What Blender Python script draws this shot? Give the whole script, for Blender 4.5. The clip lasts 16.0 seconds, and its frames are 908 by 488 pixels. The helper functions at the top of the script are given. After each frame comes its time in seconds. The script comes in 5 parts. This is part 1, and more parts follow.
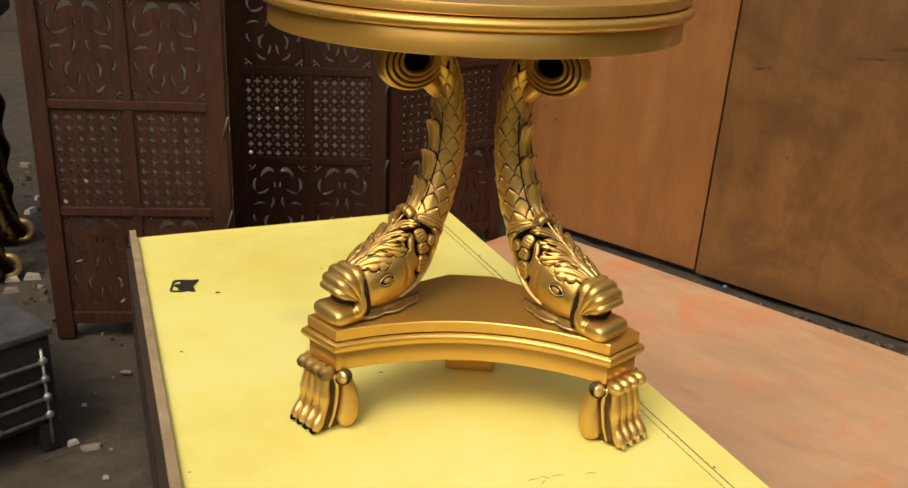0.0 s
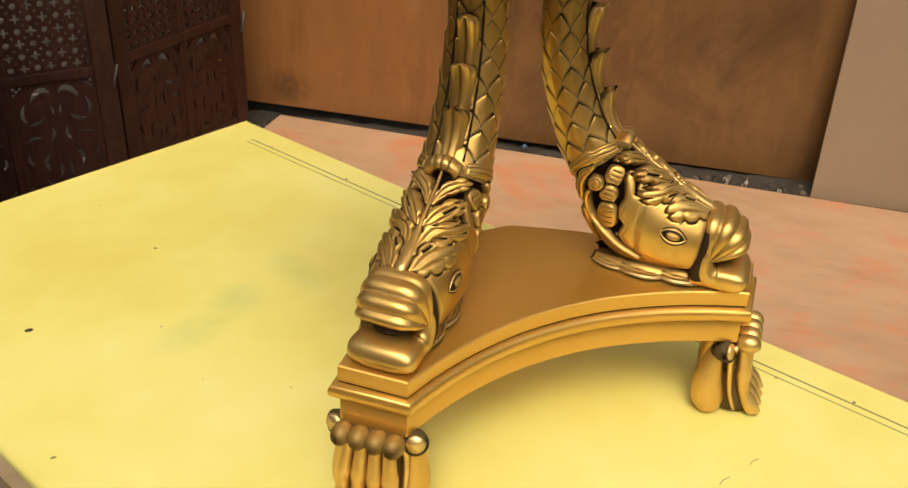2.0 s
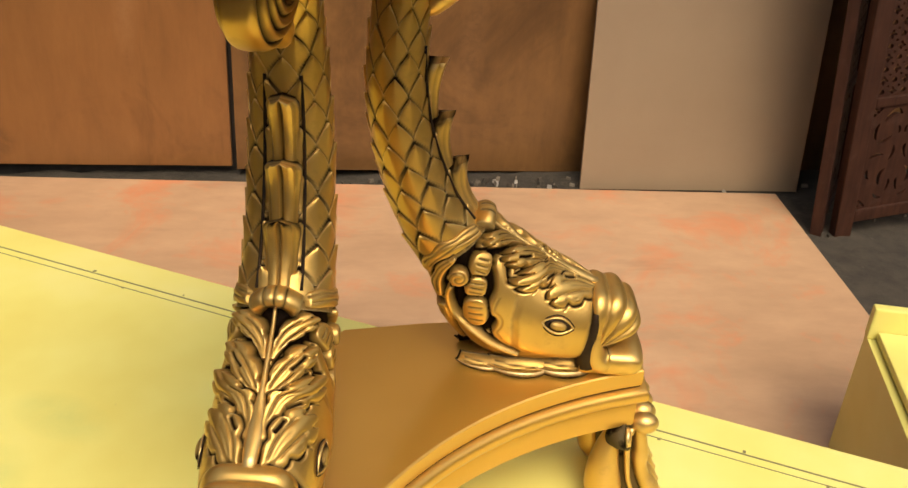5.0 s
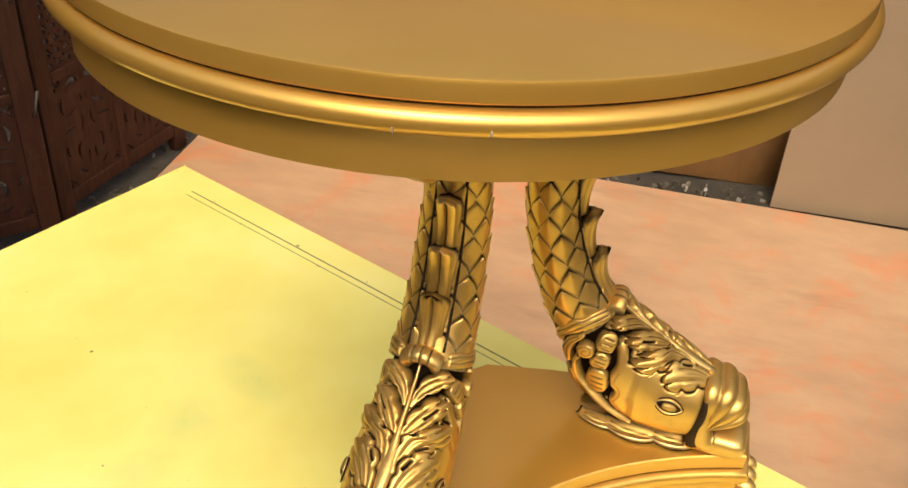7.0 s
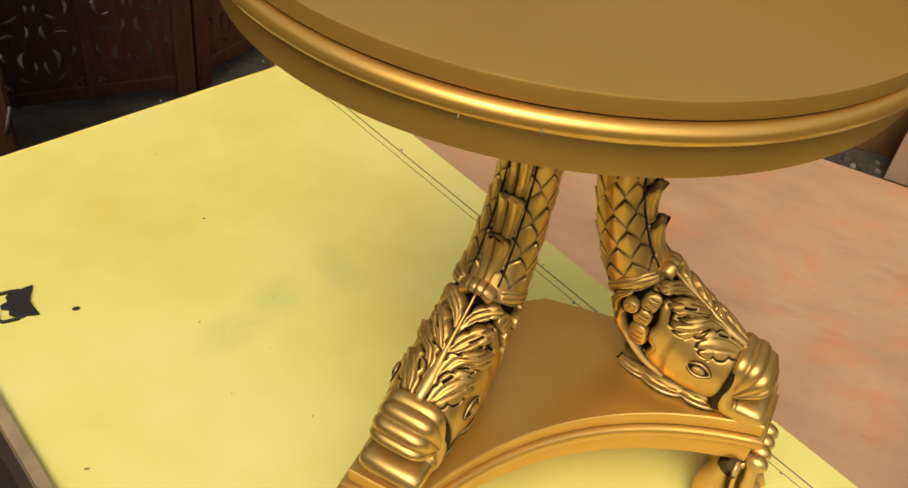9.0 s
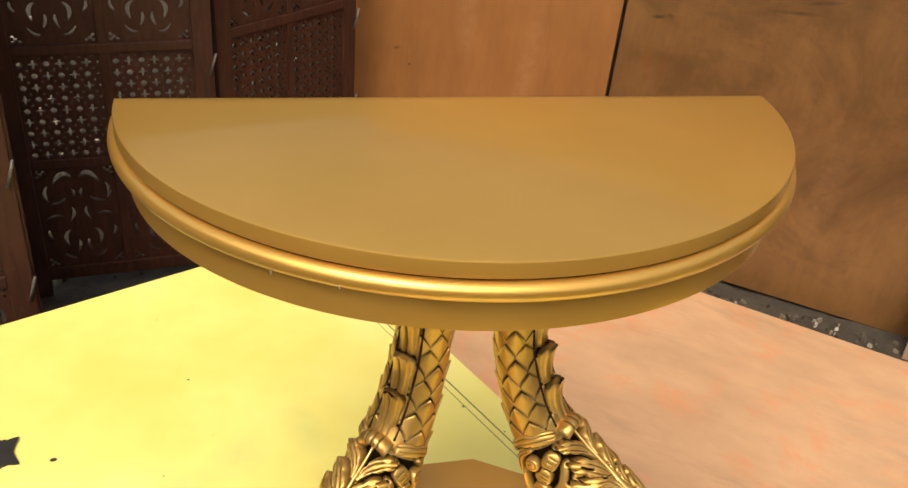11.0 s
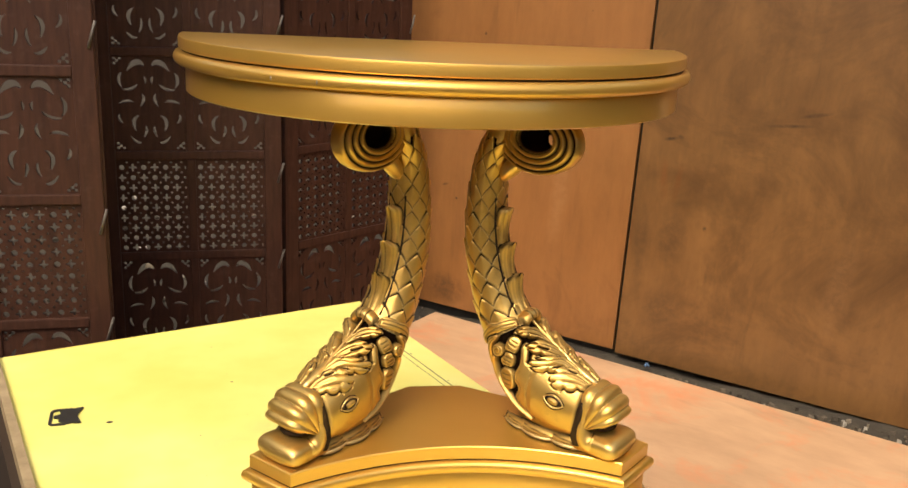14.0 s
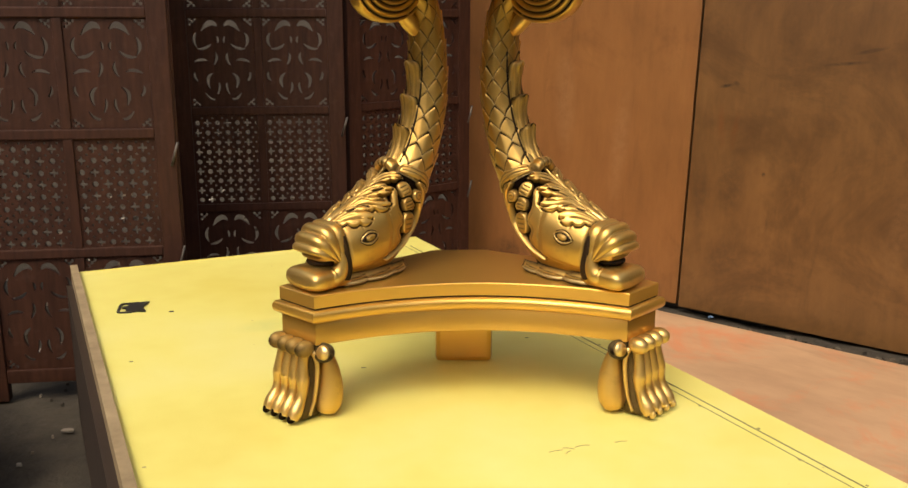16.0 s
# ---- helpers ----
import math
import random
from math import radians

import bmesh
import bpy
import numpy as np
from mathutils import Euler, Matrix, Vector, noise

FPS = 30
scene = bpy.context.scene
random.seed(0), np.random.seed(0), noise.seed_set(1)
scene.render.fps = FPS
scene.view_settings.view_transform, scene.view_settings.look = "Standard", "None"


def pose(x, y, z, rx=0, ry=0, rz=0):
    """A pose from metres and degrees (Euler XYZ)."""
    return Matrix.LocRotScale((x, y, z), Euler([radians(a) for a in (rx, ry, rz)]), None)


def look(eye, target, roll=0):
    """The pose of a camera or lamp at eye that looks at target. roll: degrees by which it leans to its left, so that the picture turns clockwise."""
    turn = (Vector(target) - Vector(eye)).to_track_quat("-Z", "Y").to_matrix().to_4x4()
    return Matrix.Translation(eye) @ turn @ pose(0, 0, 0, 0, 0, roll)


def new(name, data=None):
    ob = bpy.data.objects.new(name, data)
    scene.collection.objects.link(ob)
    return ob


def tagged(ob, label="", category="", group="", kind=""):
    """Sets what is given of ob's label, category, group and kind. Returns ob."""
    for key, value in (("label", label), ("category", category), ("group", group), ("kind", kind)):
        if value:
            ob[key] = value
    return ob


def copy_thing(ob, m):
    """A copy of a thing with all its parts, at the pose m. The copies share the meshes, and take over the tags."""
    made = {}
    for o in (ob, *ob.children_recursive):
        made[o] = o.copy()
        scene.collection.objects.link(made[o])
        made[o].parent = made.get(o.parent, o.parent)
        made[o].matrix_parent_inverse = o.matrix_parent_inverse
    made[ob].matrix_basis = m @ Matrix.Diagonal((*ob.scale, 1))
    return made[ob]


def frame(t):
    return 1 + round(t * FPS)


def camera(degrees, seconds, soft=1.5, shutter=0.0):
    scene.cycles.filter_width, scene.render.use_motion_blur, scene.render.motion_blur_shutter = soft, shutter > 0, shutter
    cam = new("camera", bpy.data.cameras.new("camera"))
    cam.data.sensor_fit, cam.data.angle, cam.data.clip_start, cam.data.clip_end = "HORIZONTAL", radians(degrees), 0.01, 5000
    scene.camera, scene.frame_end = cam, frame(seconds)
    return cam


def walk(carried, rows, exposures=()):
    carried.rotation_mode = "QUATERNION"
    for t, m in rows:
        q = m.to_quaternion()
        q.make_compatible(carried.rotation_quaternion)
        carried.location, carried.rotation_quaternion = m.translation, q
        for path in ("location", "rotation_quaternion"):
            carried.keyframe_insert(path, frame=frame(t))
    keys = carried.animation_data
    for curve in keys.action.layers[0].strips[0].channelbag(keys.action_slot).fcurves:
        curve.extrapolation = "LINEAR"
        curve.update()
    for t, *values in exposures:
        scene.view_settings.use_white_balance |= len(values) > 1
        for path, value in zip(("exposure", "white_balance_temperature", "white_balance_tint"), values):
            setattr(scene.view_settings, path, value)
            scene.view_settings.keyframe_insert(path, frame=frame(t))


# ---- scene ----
cam = camera(52.7, 16.0)
PATH = [
    (0, (0.022, -1.394, 0.876), (-0.059, 0.464, 0.141), 2.6),
    (0.5, (-0.16, -1.278, 0.832), (-0.047, 0.572, 0.081), 2.5),
    (1, (-0.278, -1.081, 0.811), (-0.048, 0.691, -0.088), 0.6),
    (1.5, (-0.415, -0.906, 0.779), (0.063, 0.797, -0.154), 1.9),
    (2, (-0.498, -0.751, 0.773), (0.241, 0.818, -0.223), 2.8),
    (2.5, (-0.474, -0.566, 0.732), (0.292, 0.942, -0.335), 0.9),
    (3, (-0.467, -0.448, 0.705), (0.38, 0.966, -0.428), 1.5),
    (3.5, (-0.474, -0.396, 0.713), (0.47, 0.926, -0.453), 1.6),
    (4, (-0.476, -0.407, 0.74), (0.532, 0.979, -0.29), 0.8),
    (4.5, (-0.459, -0.44, 0.747), (0.691, 0.851, -0.259), 2.3),
    (4.7, (-0.455, -0.449, 0.749), (0.742, 0.800, -0.249), 2.6),
    (5.4, (-0.45, -0.47, 0.79), (0.757, 0.775, -0.2), 3.6),
    (6.8, (-0.436, -0.501, 0.922), (0.494, 0.915, -0.141), 5.5),
    (7, (-0.441, -0.514, 0.946), (0.384, 0.912, -0.188), 4.6),
    (7.5, (-0.454, -0.532, 0.989), (0.314, 0.874, -0.208), 6.7),
    (8, (-0.444, -0.547, 1.006), (0.208, 0.826, -0.294), 7.8),
    (8.5, (-0.427, -0.553, 1.023), (0.121, 0.754, -0.387), 9.0),
    (9, (-0.425, -0.569, 1.048), (0.136, 0.806, -0.291), 9.4),
    (9.5, (-0.424, -0.614, 1.104), (0.128, 0.78, -0.22), 8.0),
    (10, (-0.31, -0.625, 1.123), (0.182, 0.859, -0.125), 7.1),
    (10.2, (-0.259, -0.637, 1.127), (0.182, 0.927, -0.039), 6.1),
    (12.3, (-0.239, -0.859, 1.007), (0.137, 0.872, 0.079), 4.2),
    (12.5, (-0.236, -0.894, 0.988), (0.126, 0.876, 0.131), 3.7),
    (13, (-0.202, -1.022, 0.934), (0.15, 0.818, 0.234), 3.9),
    (13.5, (-0.181, -1.108, 0.869), (0.073, 0.775, 0.244), 3.2),
    (14, (-0.151, -1.141, 0.817), (0.078, 0.764, 0.255), 2.7),
    (14.5, (-0.123, -1.178, 0.758), (0.062, 0.744, 0.237), 2.0),
    (15, (-0.102, -1.206, 0.706), (0.001, 0.722, 0.184), 1.3),
    (15.5, (-0.067, -1.254, 0.626), (-0.017, 0.685, 0.136), 1.0),
    (16, (-0.037, -1.302, 0.573), (-0.018, 0.637, 0.085), 0.2),
]
LIGHT = [(0, 0.16), (1, 0.08), (2, 0.14), (3, 0.06), (3.5, 0.15), (4, 0.36), (4.7, 0.32), (7, 0.46), (7.5, 0.13), (8, -0.05), (8.5, -0.20), (9, -0.02), (9.5, 0.13),
         (10.2, 0.46), (12.5, 0.62), (14, 0.68), (14.5, 0.61), (15, 0.34), (16, 0.25)]
walk(cam, [(t, look(eye, target, roll)) for t, eye, target, roll in PATH], [(t, stops - 0.02, 6800, 7) for t, stops in LIGHT])

# ---- world and light ----
world = bpy.data.worlds.new("overcast_sky")
scene.world = world
world.use_nodes = True
wt = world.node_tree
wt.nodes.clear()
w_out = wt.nodes.new("ShaderNodeOutputWorld")
w_bg = wt.nodes.new("ShaderNodeBackground")
w_sky = wt.nodes.new("ShaderNodeTexSky")
w_sky.sky_type = "NISHITA"
w_sky.sun_disc = False
w_sky.sun_elevation = radians(52)
w_sky.sun_rotation = radians(200)
w_sky.air_density, w_sky.dust_density, w_sky.ozone_density = 1.0, 6.0, 0.6
w_bg.inputs[1].default_value = 0.15
wt.links.new(w_sky.outputs[0], w_bg.inputs[0])
wt.links.new(w_bg.outputs[0], w_out.inputs[0])

sun_data = bpy.data.lights.new("sun", "SUN")
sun_data.energy, sun_data.angle, sun_data.color = 1.15, radians(26), (1.0, 0.93, 0.80)
sun = new("sun", sun_data)
sun.matrix_world = look((-1.6, -2.2, 4.2), (0, 0, 0))


# ---- materials ----
def material(name):
    m = bpy.data.materials.new(name)
    m.use_nodes = True
    nt = m.node_tree
    return m, nt, nt.nodes["Principled BSDF"]


def node(nt, kind, **values):
    n = nt.nodes.new(kind)
    for key, value in values.items():
        n.inputs[key].default_value = value
    return n


def coords(nt, scale=(1, 1, 1)):
    tc = nt.nodes.new("ShaderNodeTexCoord")
    mp = node(nt, "ShaderNodeMapping", Scale=scale)
    nt.links.new(tc.outputs["Object"], mp.inputs["Vector"])
    return mp.outputs[0]


def noise_tex(nt, vec, scale, detail=4.0, rough=0.55, distortion=0.0):
    n = node(nt, "ShaderNodeTexNoise", Scale=scale, Detail=detail, Roughness=rough, Distortion=distortion)
    nt.links.new(vec, n.inputs["Vector"])
    return n.outputs["Fac"]


def ramp(nt, fac, stops):
    r = nt.nodes.new("ShaderNodeValToRGB")
    e = r.color_ramp.elements
    while len(e) < len(stops):
        e.new(0.5)
    for el, (p, c) in zip(e, stops):
        el.position, el.color = p, (*c, 1) if len(c) == 3 else c
    nt.links.new(fac, r.inputs[0])
    return r.outputs[0]


def mix(nt, fac, a, b, how="MIX"):
    n = nt.nodes.new("ShaderNodeMix")
    n.data_type, n.blend_type = "RGBA", how
    for sock, v in ((n.inputs[0], fac), (n.inputs[6], a), (n.inputs[7], b)):
        if isinstance(v, (int, float)):
            sock.default_value = v
        elif isinstance(v, tuple):
            sock.default_value = (*v, 1)
        else:
            nt.links.new(v, sock)
    return n.outputs[2]


def bump(nt, bsdf, height, strength, distance):
    b = node(nt, "ShaderNodeBump", Strength=strength, Distance=distance)
    nt.links.new(height, b.inputs["Height"])
    nt.links.new(b.outputs[0], bsdf.inputs["Normal"])


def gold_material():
    """Gold paint over carved wood with a dark antique glaze rubbed into the cuts (attribute 'glaze'); ridge highlights
    and cavity shade are painted in by curvature.
    """
    m, nt, bs = material("antique_gold")
    v = coords(nt)
    big, fine = noise_tex(nt, v, 9.0, 3), noise_tex(nt, v, 160.0, 4)
    base = ramp(nt, big, [(0.3, (0.56, 0.325, 0.072)), (0.7, (0.70, 0.435, 0.122))])
    # highlights painted into the colour: gilding made paler on the ridges by curvature
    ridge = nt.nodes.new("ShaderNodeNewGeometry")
    ridge_light = node(nt, "ShaderNodeMapRange")
    ridge_light.inputs[1].default_value, ridge_light.inputs[2].default_value = 0.520, 0.60
    ridge_light.inputs[3].default_value, ridge_light.inputs[4].default_value = 0.0, 0.60
    nt.links.new(ridge.outputs["Pointiness"], ridge_light.inputs[0])
    base = mix(nt, ridge_light.outputs[0], base, (0.90, 0.690, 0.330))
    at = nt.nodes.new("ShaderNodeAttribute")
    at.attribute_name = "glaze"
    wash = node(nt, "ShaderNodeMapRange")
    wash.inputs[1].default_value, wash.inputs[2].default_value = 0.54, 0.80
    wash.inputs[3].default_value, wash.inputs[4].default_value = 0.0, 0.28
    nt.links.new(noise_tex(nt, v, 42.0, 5, 0.6), wash.inputs[0])
    gl = nt.nodes.new("ShaderNodeMath")
    gl.operation, gl.use_clamp = "ADD", True
    nt.links.new(wash.outputs[0], gl.inputs[1])
    # cavity darkening by curvature: glaze in the hollows, with shade painted in
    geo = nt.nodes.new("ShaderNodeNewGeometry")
    cavity = node(nt, "ShaderNodeMapRange")
    cavity.inputs[1].default_value, cavity.inputs[2].default_value = 0.488, 0.43
    cavity.inputs[3].default_value, cavity.inputs[4].default_value = 0.0, 0.95
    nt.links.new(geo.outputs["Pointiness"], cavity.inputs[0])
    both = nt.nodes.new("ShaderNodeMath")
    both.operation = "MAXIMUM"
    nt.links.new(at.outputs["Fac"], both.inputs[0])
    nt.links.new(cavity.outputs[0], both.inputs[1])
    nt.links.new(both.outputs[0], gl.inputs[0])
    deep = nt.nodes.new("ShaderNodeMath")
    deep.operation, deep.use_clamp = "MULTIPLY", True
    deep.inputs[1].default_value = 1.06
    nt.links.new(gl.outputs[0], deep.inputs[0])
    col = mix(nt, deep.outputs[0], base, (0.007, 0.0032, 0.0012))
    nt.links.new(col, bs.inputs["Base Color"])
    met = node(nt, "ShaderNodeMapRange")
    met.inputs[1].default_value, met.inputs[2].default_value = 0.0, 1.0
    met.inputs[3].default_value, met.inputs[4].default_value = 0.82, 0.0
    nt.links.new(gl.outputs[0], met.inputs[0])
    nt.links.new(met.outputs[0], bs.inputs["Metallic"])
    ro = node(nt, "ShaderNodeMapRange")
    ro.inputs[3].default_value, ro.inputs[4].default_value = 0.29, 0.38
    nt.links.new(fine, ro.inputs[0])
    dull = mix(nt, gl.outputs[0], ro.outputs[0], (0.62, 0.62, 0.62))
    nt.links.new(dull, bs.inputs["Roughness"])
    spec = node(nt, "ShaderNodeMapRange")
    spec.inputs[3].default_value, spec.inputs[4].default_value = 0.5, 0.02
    nt.links.new(gl.outputs[0], spec.inputs[0])
    nt.links.new(spec.outputs[0], bs.inputs["Specular IOR Level"])
    bump(nt, bs, fine, 0.05, 0.0005)
    return m


def flat_gold_material():
    """The smooth gold lacquer of the top and the plinth."""
    m, nt, bs = material("gold_lacquer")
    v = coords(nt)
    big = noise_tex(nt, v, 5.0, 3)
    nt.links.new(ramp(nt, big, [(0.3, (0.645, 0.354, 0.060)), (0.7, (0.705, 0.400, 0.080))]), bs.inputs["Base Color"])
    bs.inputs["Metallic"].default_value = 0.72
    bs.inputs["Coat Weight"].default_value, bs.inputs["Coat Roughness"].default_value = 0.50, 0.07
    ro = node(nt, "ShaderNodeMapRange")
    ro.inputs[3].default_value, ro.inputs[4].default_value = 0.30, 0.36
    nt.links.new(big, ro.inputs[0])
    nt.links.new(ro.outputs[0], bs.inputs["Roughness"])
    return m


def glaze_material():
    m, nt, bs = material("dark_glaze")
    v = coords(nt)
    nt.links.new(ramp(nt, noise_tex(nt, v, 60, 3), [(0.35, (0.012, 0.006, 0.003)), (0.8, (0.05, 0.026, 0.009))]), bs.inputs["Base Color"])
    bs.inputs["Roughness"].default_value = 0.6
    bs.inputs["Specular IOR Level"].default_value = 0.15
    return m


def yellow_material():
    m, nt, bs = material("yellow_paint")
    v = coords(nt)
    big, mid, fine = noise_tex(nt, v, 2.2, 4, 0.6), noise_tex(nt, v, 7.0, 4), noise_tex(nt, v, 120.0, 3)
    base = ramp(nt, big, [(0.3, (0.72, 0.60, 0.13)), (0.52, (0.79, 0.71, 0.20)), (0.75, (0.83, 0.77, 0.30))])
    # faint green smears that the spray left
    tc = nt.nodes.new("ShaderNodeTexCoord")
    smear = None
    for cx, cy, rad, turn, thin in ((-0.358, 0.388, 0.10, 28.0, 2.2), (-0.186, 0.494, 0.085, -72.0, 2.0), (-0.30, 0.44, 0.07, 60.0, 1.2)):
        turned = nt.nodes.new("ShaderNodeMapping")
        turned.vector_type = "TEXTURE"
        turned.inputs["Location"].default_value = (cx, cy, 0.0)
        turned.inputs["Rotation"].default_value = (0.0, 0.0, radians(turn))
        turned.inputs["Scale"].default_value = (1.0, 1.0 / thin, 1.0)
        nt.links.new(tc.outputs["Object"], turned.inputs["Vector"])
        mp = nt.nodes.new("ShaderNodeVectorMath")
        mp.operation = "LENGTH"
        nt.links.new(turned.outputs[0], mp.inputs[0])
        r = node(nt, "ShaderNodeMapRange")
        r.inputs[1].default_value, r.inputs[2].default_value = 0.0, rad
        r.inputs[3].default_value, r.inputs[4].default_value = 1.0, 0.0
        nt.links.new(mp.outputs["Value"], r.inputs[0])
        if smear is None:
            smear = r.outputs[0]
        else:
            ad = nt.nodes.new("ShaderNodeMath")
            ad.operation = "MAXIMUM"
            nt.links.new(smear, ad.inputs[0])
            nt.links.new(r.outputs[0], ad.inputs[1])
            smear = ad.outputs[0]
    blot = ramp(nt, noise_tex(nt, v, 11.0, 5, 0.6, 0.3), [(0.30, (0.15, 0.15, 0.15)), (0.66, (1, 1, 1))])
    both = nt.nodes.new("ShaderNodeMath")
    both.operation = "MULTIPLY"
    nt.links.new(smear, both.inputs[0])
    nt.links.new(blot, both.inputs[1])
    half = nt.nodes.new("ShaderNodeMath")
    half.operation = "MULTIPLY"
    half.inputs[1].default_value = 0.85
    nt.links.new(both.outputs[0], half.inputs[0])
    col = mix(nt, half.outputs[0], base, (0.50, 0.56, 0.18))
    specks = ramp(nt, noise_tex(nt, v, 60.0, 1), [(0.80, (0, 0, 0)), (0.825, (1, 1, 1))])
    col = mix(nt, specks, col, (0.42, 0.33, 0.12))
    nt.links.new(col, bs.inputs["Base Color"])
    bs.inputs["Roughness"].default_value = 0.42
    bump(nt, bs, fine, 0.08, 0.001)
    return m


def plywood_material(name, light, dark, stain, rough=0.5, stretch=(1.0, 1.0, 1.0), blotch=(0.6, 0.72), marks=()):
    m, nt, bs = material(name)
    v = coords(nt, stretch)
    vo = coords(nt)
    grain = noise_tex(nt, v, 6.0, 6, 0.65, 0.4)
    big = noise_tex(nt, vo, 1.6, 5, 0.62)
    cloud = noise_tex(nt, coords(nt, tuple(c ** 0.5 for c in stretch)), 3.6, 6, 0.66, 0.1)
    col = mix(nt, 0.70, ramp(nt, grain, [(0.32, dark), (0.68, light)]), ramp(nt, big, [(0.3, dark), (0.7, light)]))
    col = mix(nt, 0.28, col, ramp(nt, cloud, [(0.33, tuple(c * 0.62 for c in dark)), (0.66, tuple(min(1, c * 1.12) for c in light))]))
    f = nt.nodes.new("ShaderNodeMath")
    f.operation = "MULTIPLY"
    f.inputs[1].default_value = 0.6
    nt.links.new(ramp(nt, noise_tex(nt, vo, 3.1, 5, 0.7, 0.6), [(blotch[0], (0, 0, 0)), (blotch[1], (1, 1, 1))]), f.inputs[0])
    col = mix(nt, f.outputs[0], col, stain)
    # runs and scuffs along the grain
    f = nt.nodes.new("ShaderNodeMath")
    f.operation = "MULTIPLY"
    f.inputs[1].default_value = 0.45
    nt.links.new(ramp(nt, noise_tex(nt, v, 2.2, 4, 0.7, 0.3), [(0.60, (0, 0, 0)), (0.78, (1, 1, 1))]), f.inputs[0])
    col = mix(nt, f.outputs[0], col, tuple(c * 0.55 for c in dark))
    specks = ramp(nt, noise_tex(nt, vo, 24.0, 2), [(0.80, (0, 0, 0)), (0.83, (1, 1, 1))])
    col = mix(nt, specks, col, tuple(c * 0.45 for c in dark))
    # scuffs, burns and drips with a place of their own: along, height, half axes, tilt, strength, colour
    tc = nt.nodes.new("ShaderNodeTexCoord")
    ragged = ramp(nt, noise_tex(nt, vo, 38.0, 5, 0.7, 0.4), [(0.30, (0.15, 0.15, 0.15)), (0.62, (1, 1, 1))])
    for cx, cz, rx, rz, tilt, strong, tint in marks:
        mp = nt.nodes.new("ShaderNodeMapping")
        mp.vector_type = "TEXTURE"
        mp.inputs["Location"].default_value = (cx, 0.0, cz)
        mp.inputs["Rotation"].default_value = (0.0, radians(-tilt), 0.0)
        mp.inputs["Scale"].default_value = (rx, 50.0, rz)
        nt.links.new(tc.outputs["Object"], mp.inputs["Vector"])
        ln = nt.nodes.new("ShaderNodeVectorMath")
        ln.operation = "LENGTH"
        nt.links.new(mp.outputs[0], ln.inputs[0])
        r = node(nt, "ShaderNodeMapRange")
        r.inputs[1].default_value, r.inputs[2].default_value = 0.35, 1.0
        r.inputs[3].default_value, r.inputs[4].default_value = strong, 0.0
        nt.links.new(ln.outputs["Value"], r.inputs[0])
        f = nt.nodes.new("ShaderNodeMath")
        f.operation = "MULTIPLY"
        nt.links.new(r.outputs[0], f.inputs[0])
        nt.links.new(ragged, f.inputs[1])
        col = mix(nt, f.outputs[0], col, tint)
    nt.links.new(col, bs.inputs["Base Color"])
    bs.inputs["Roughness"].default_value = rough
    bump(nt, bs, grain, 0.12, 0.002)
    return m


def carved_wood_material():
    m, nt, bs = material("dark_red_wood")
    v = coords(nt)
    g, d = noise_tex(nt, coords(nt, (9, 9, 1.2)), 8.0, 5), noise_tex(nt, v, 34.0, 4)
    col = ramp(nt, g, [(0.3, (0.027, 0.0090, 0.0046)), (0.7, (0.057, 0.0205, 0.0105))])
    dust = ramp(nt, d, [(0.56, (0, 0, 0)), (0.72, (1, 1, 1))])
    f = nt.nodes.new("ShaderNodeMath")
    f.operation = "MULTIPLY"
    f.inputs[1].default_value = 0.09
    nt.links.new(dust, f.inputs[0])
    nt.links.new(mix(nt, f.outputs[0], col, (0.16, 0.10, 0.075)), bs.inputs["Base Color"])
    bs.inputs["Roughness"].default_value = 0.6
    bs.inputs["Specular IOR Level"].default_value = 0.25
    bump(nt, bs, d, 0.25, 0.003)
    return m


def plain_material(name, a, b, scale, rough, bump_s=0.1, metal=0.0, dist=0.003):
    m, nt, bs = material(name)
    n = noise_tex(nt, coords(nt), scale, 6, 0.62)
    nt.links.new(ramp(nt, n, [(0.3, a), (0.7, b)]), bs.inputs["Base Color"])
    bs.inputs["Roughness"].default_value, bs.inputs["Metallic"].default_value = rough, metal
    bump(nt, bs, n, bump_s, dist)
    return m


def ground_material():
    m, nt, bs = material("dirt_ground")
    v = coords(nt)
    a, b, c = noise_tex(nt, v, 1.3, 5, 0.6), noise_tex(nt, v, 14.0, 6, 0.7), noise_tex(nt, v, 90.0, 4, 0.6)
    col = mix(nt, 0.5, ramp(nt, a, [(0.3, (0.026, 0.020, 0.013)), (0.7, (0.066, 0.052, 0.034))]),
              ramp(nt, b, [(0.35, (0.018, 0.014, 0.009)), (0.7, (0.085, 0.067, 0.045))]))
    chips = ramp(nt, c, [(0.70, (0, 0, 0)), (0.76, (1, 1, 1))])
    f = nt.nodes.new("ShaderNodeMath")
    f.operation = "MULTIPLY"
    f.inputs[1].default_value = 0.5
    nt.links.new(chips, f.inputs[0])
    nt.links.new(mix(nt, f.outputs[0], col, (0.26, 0.22, 0.18)), bs.inputs["Base Color"])
    bs.inputs["Roughness"].default_value = 0.9
    bump(nt, bs, b, 0.6, 0.02)
    return m


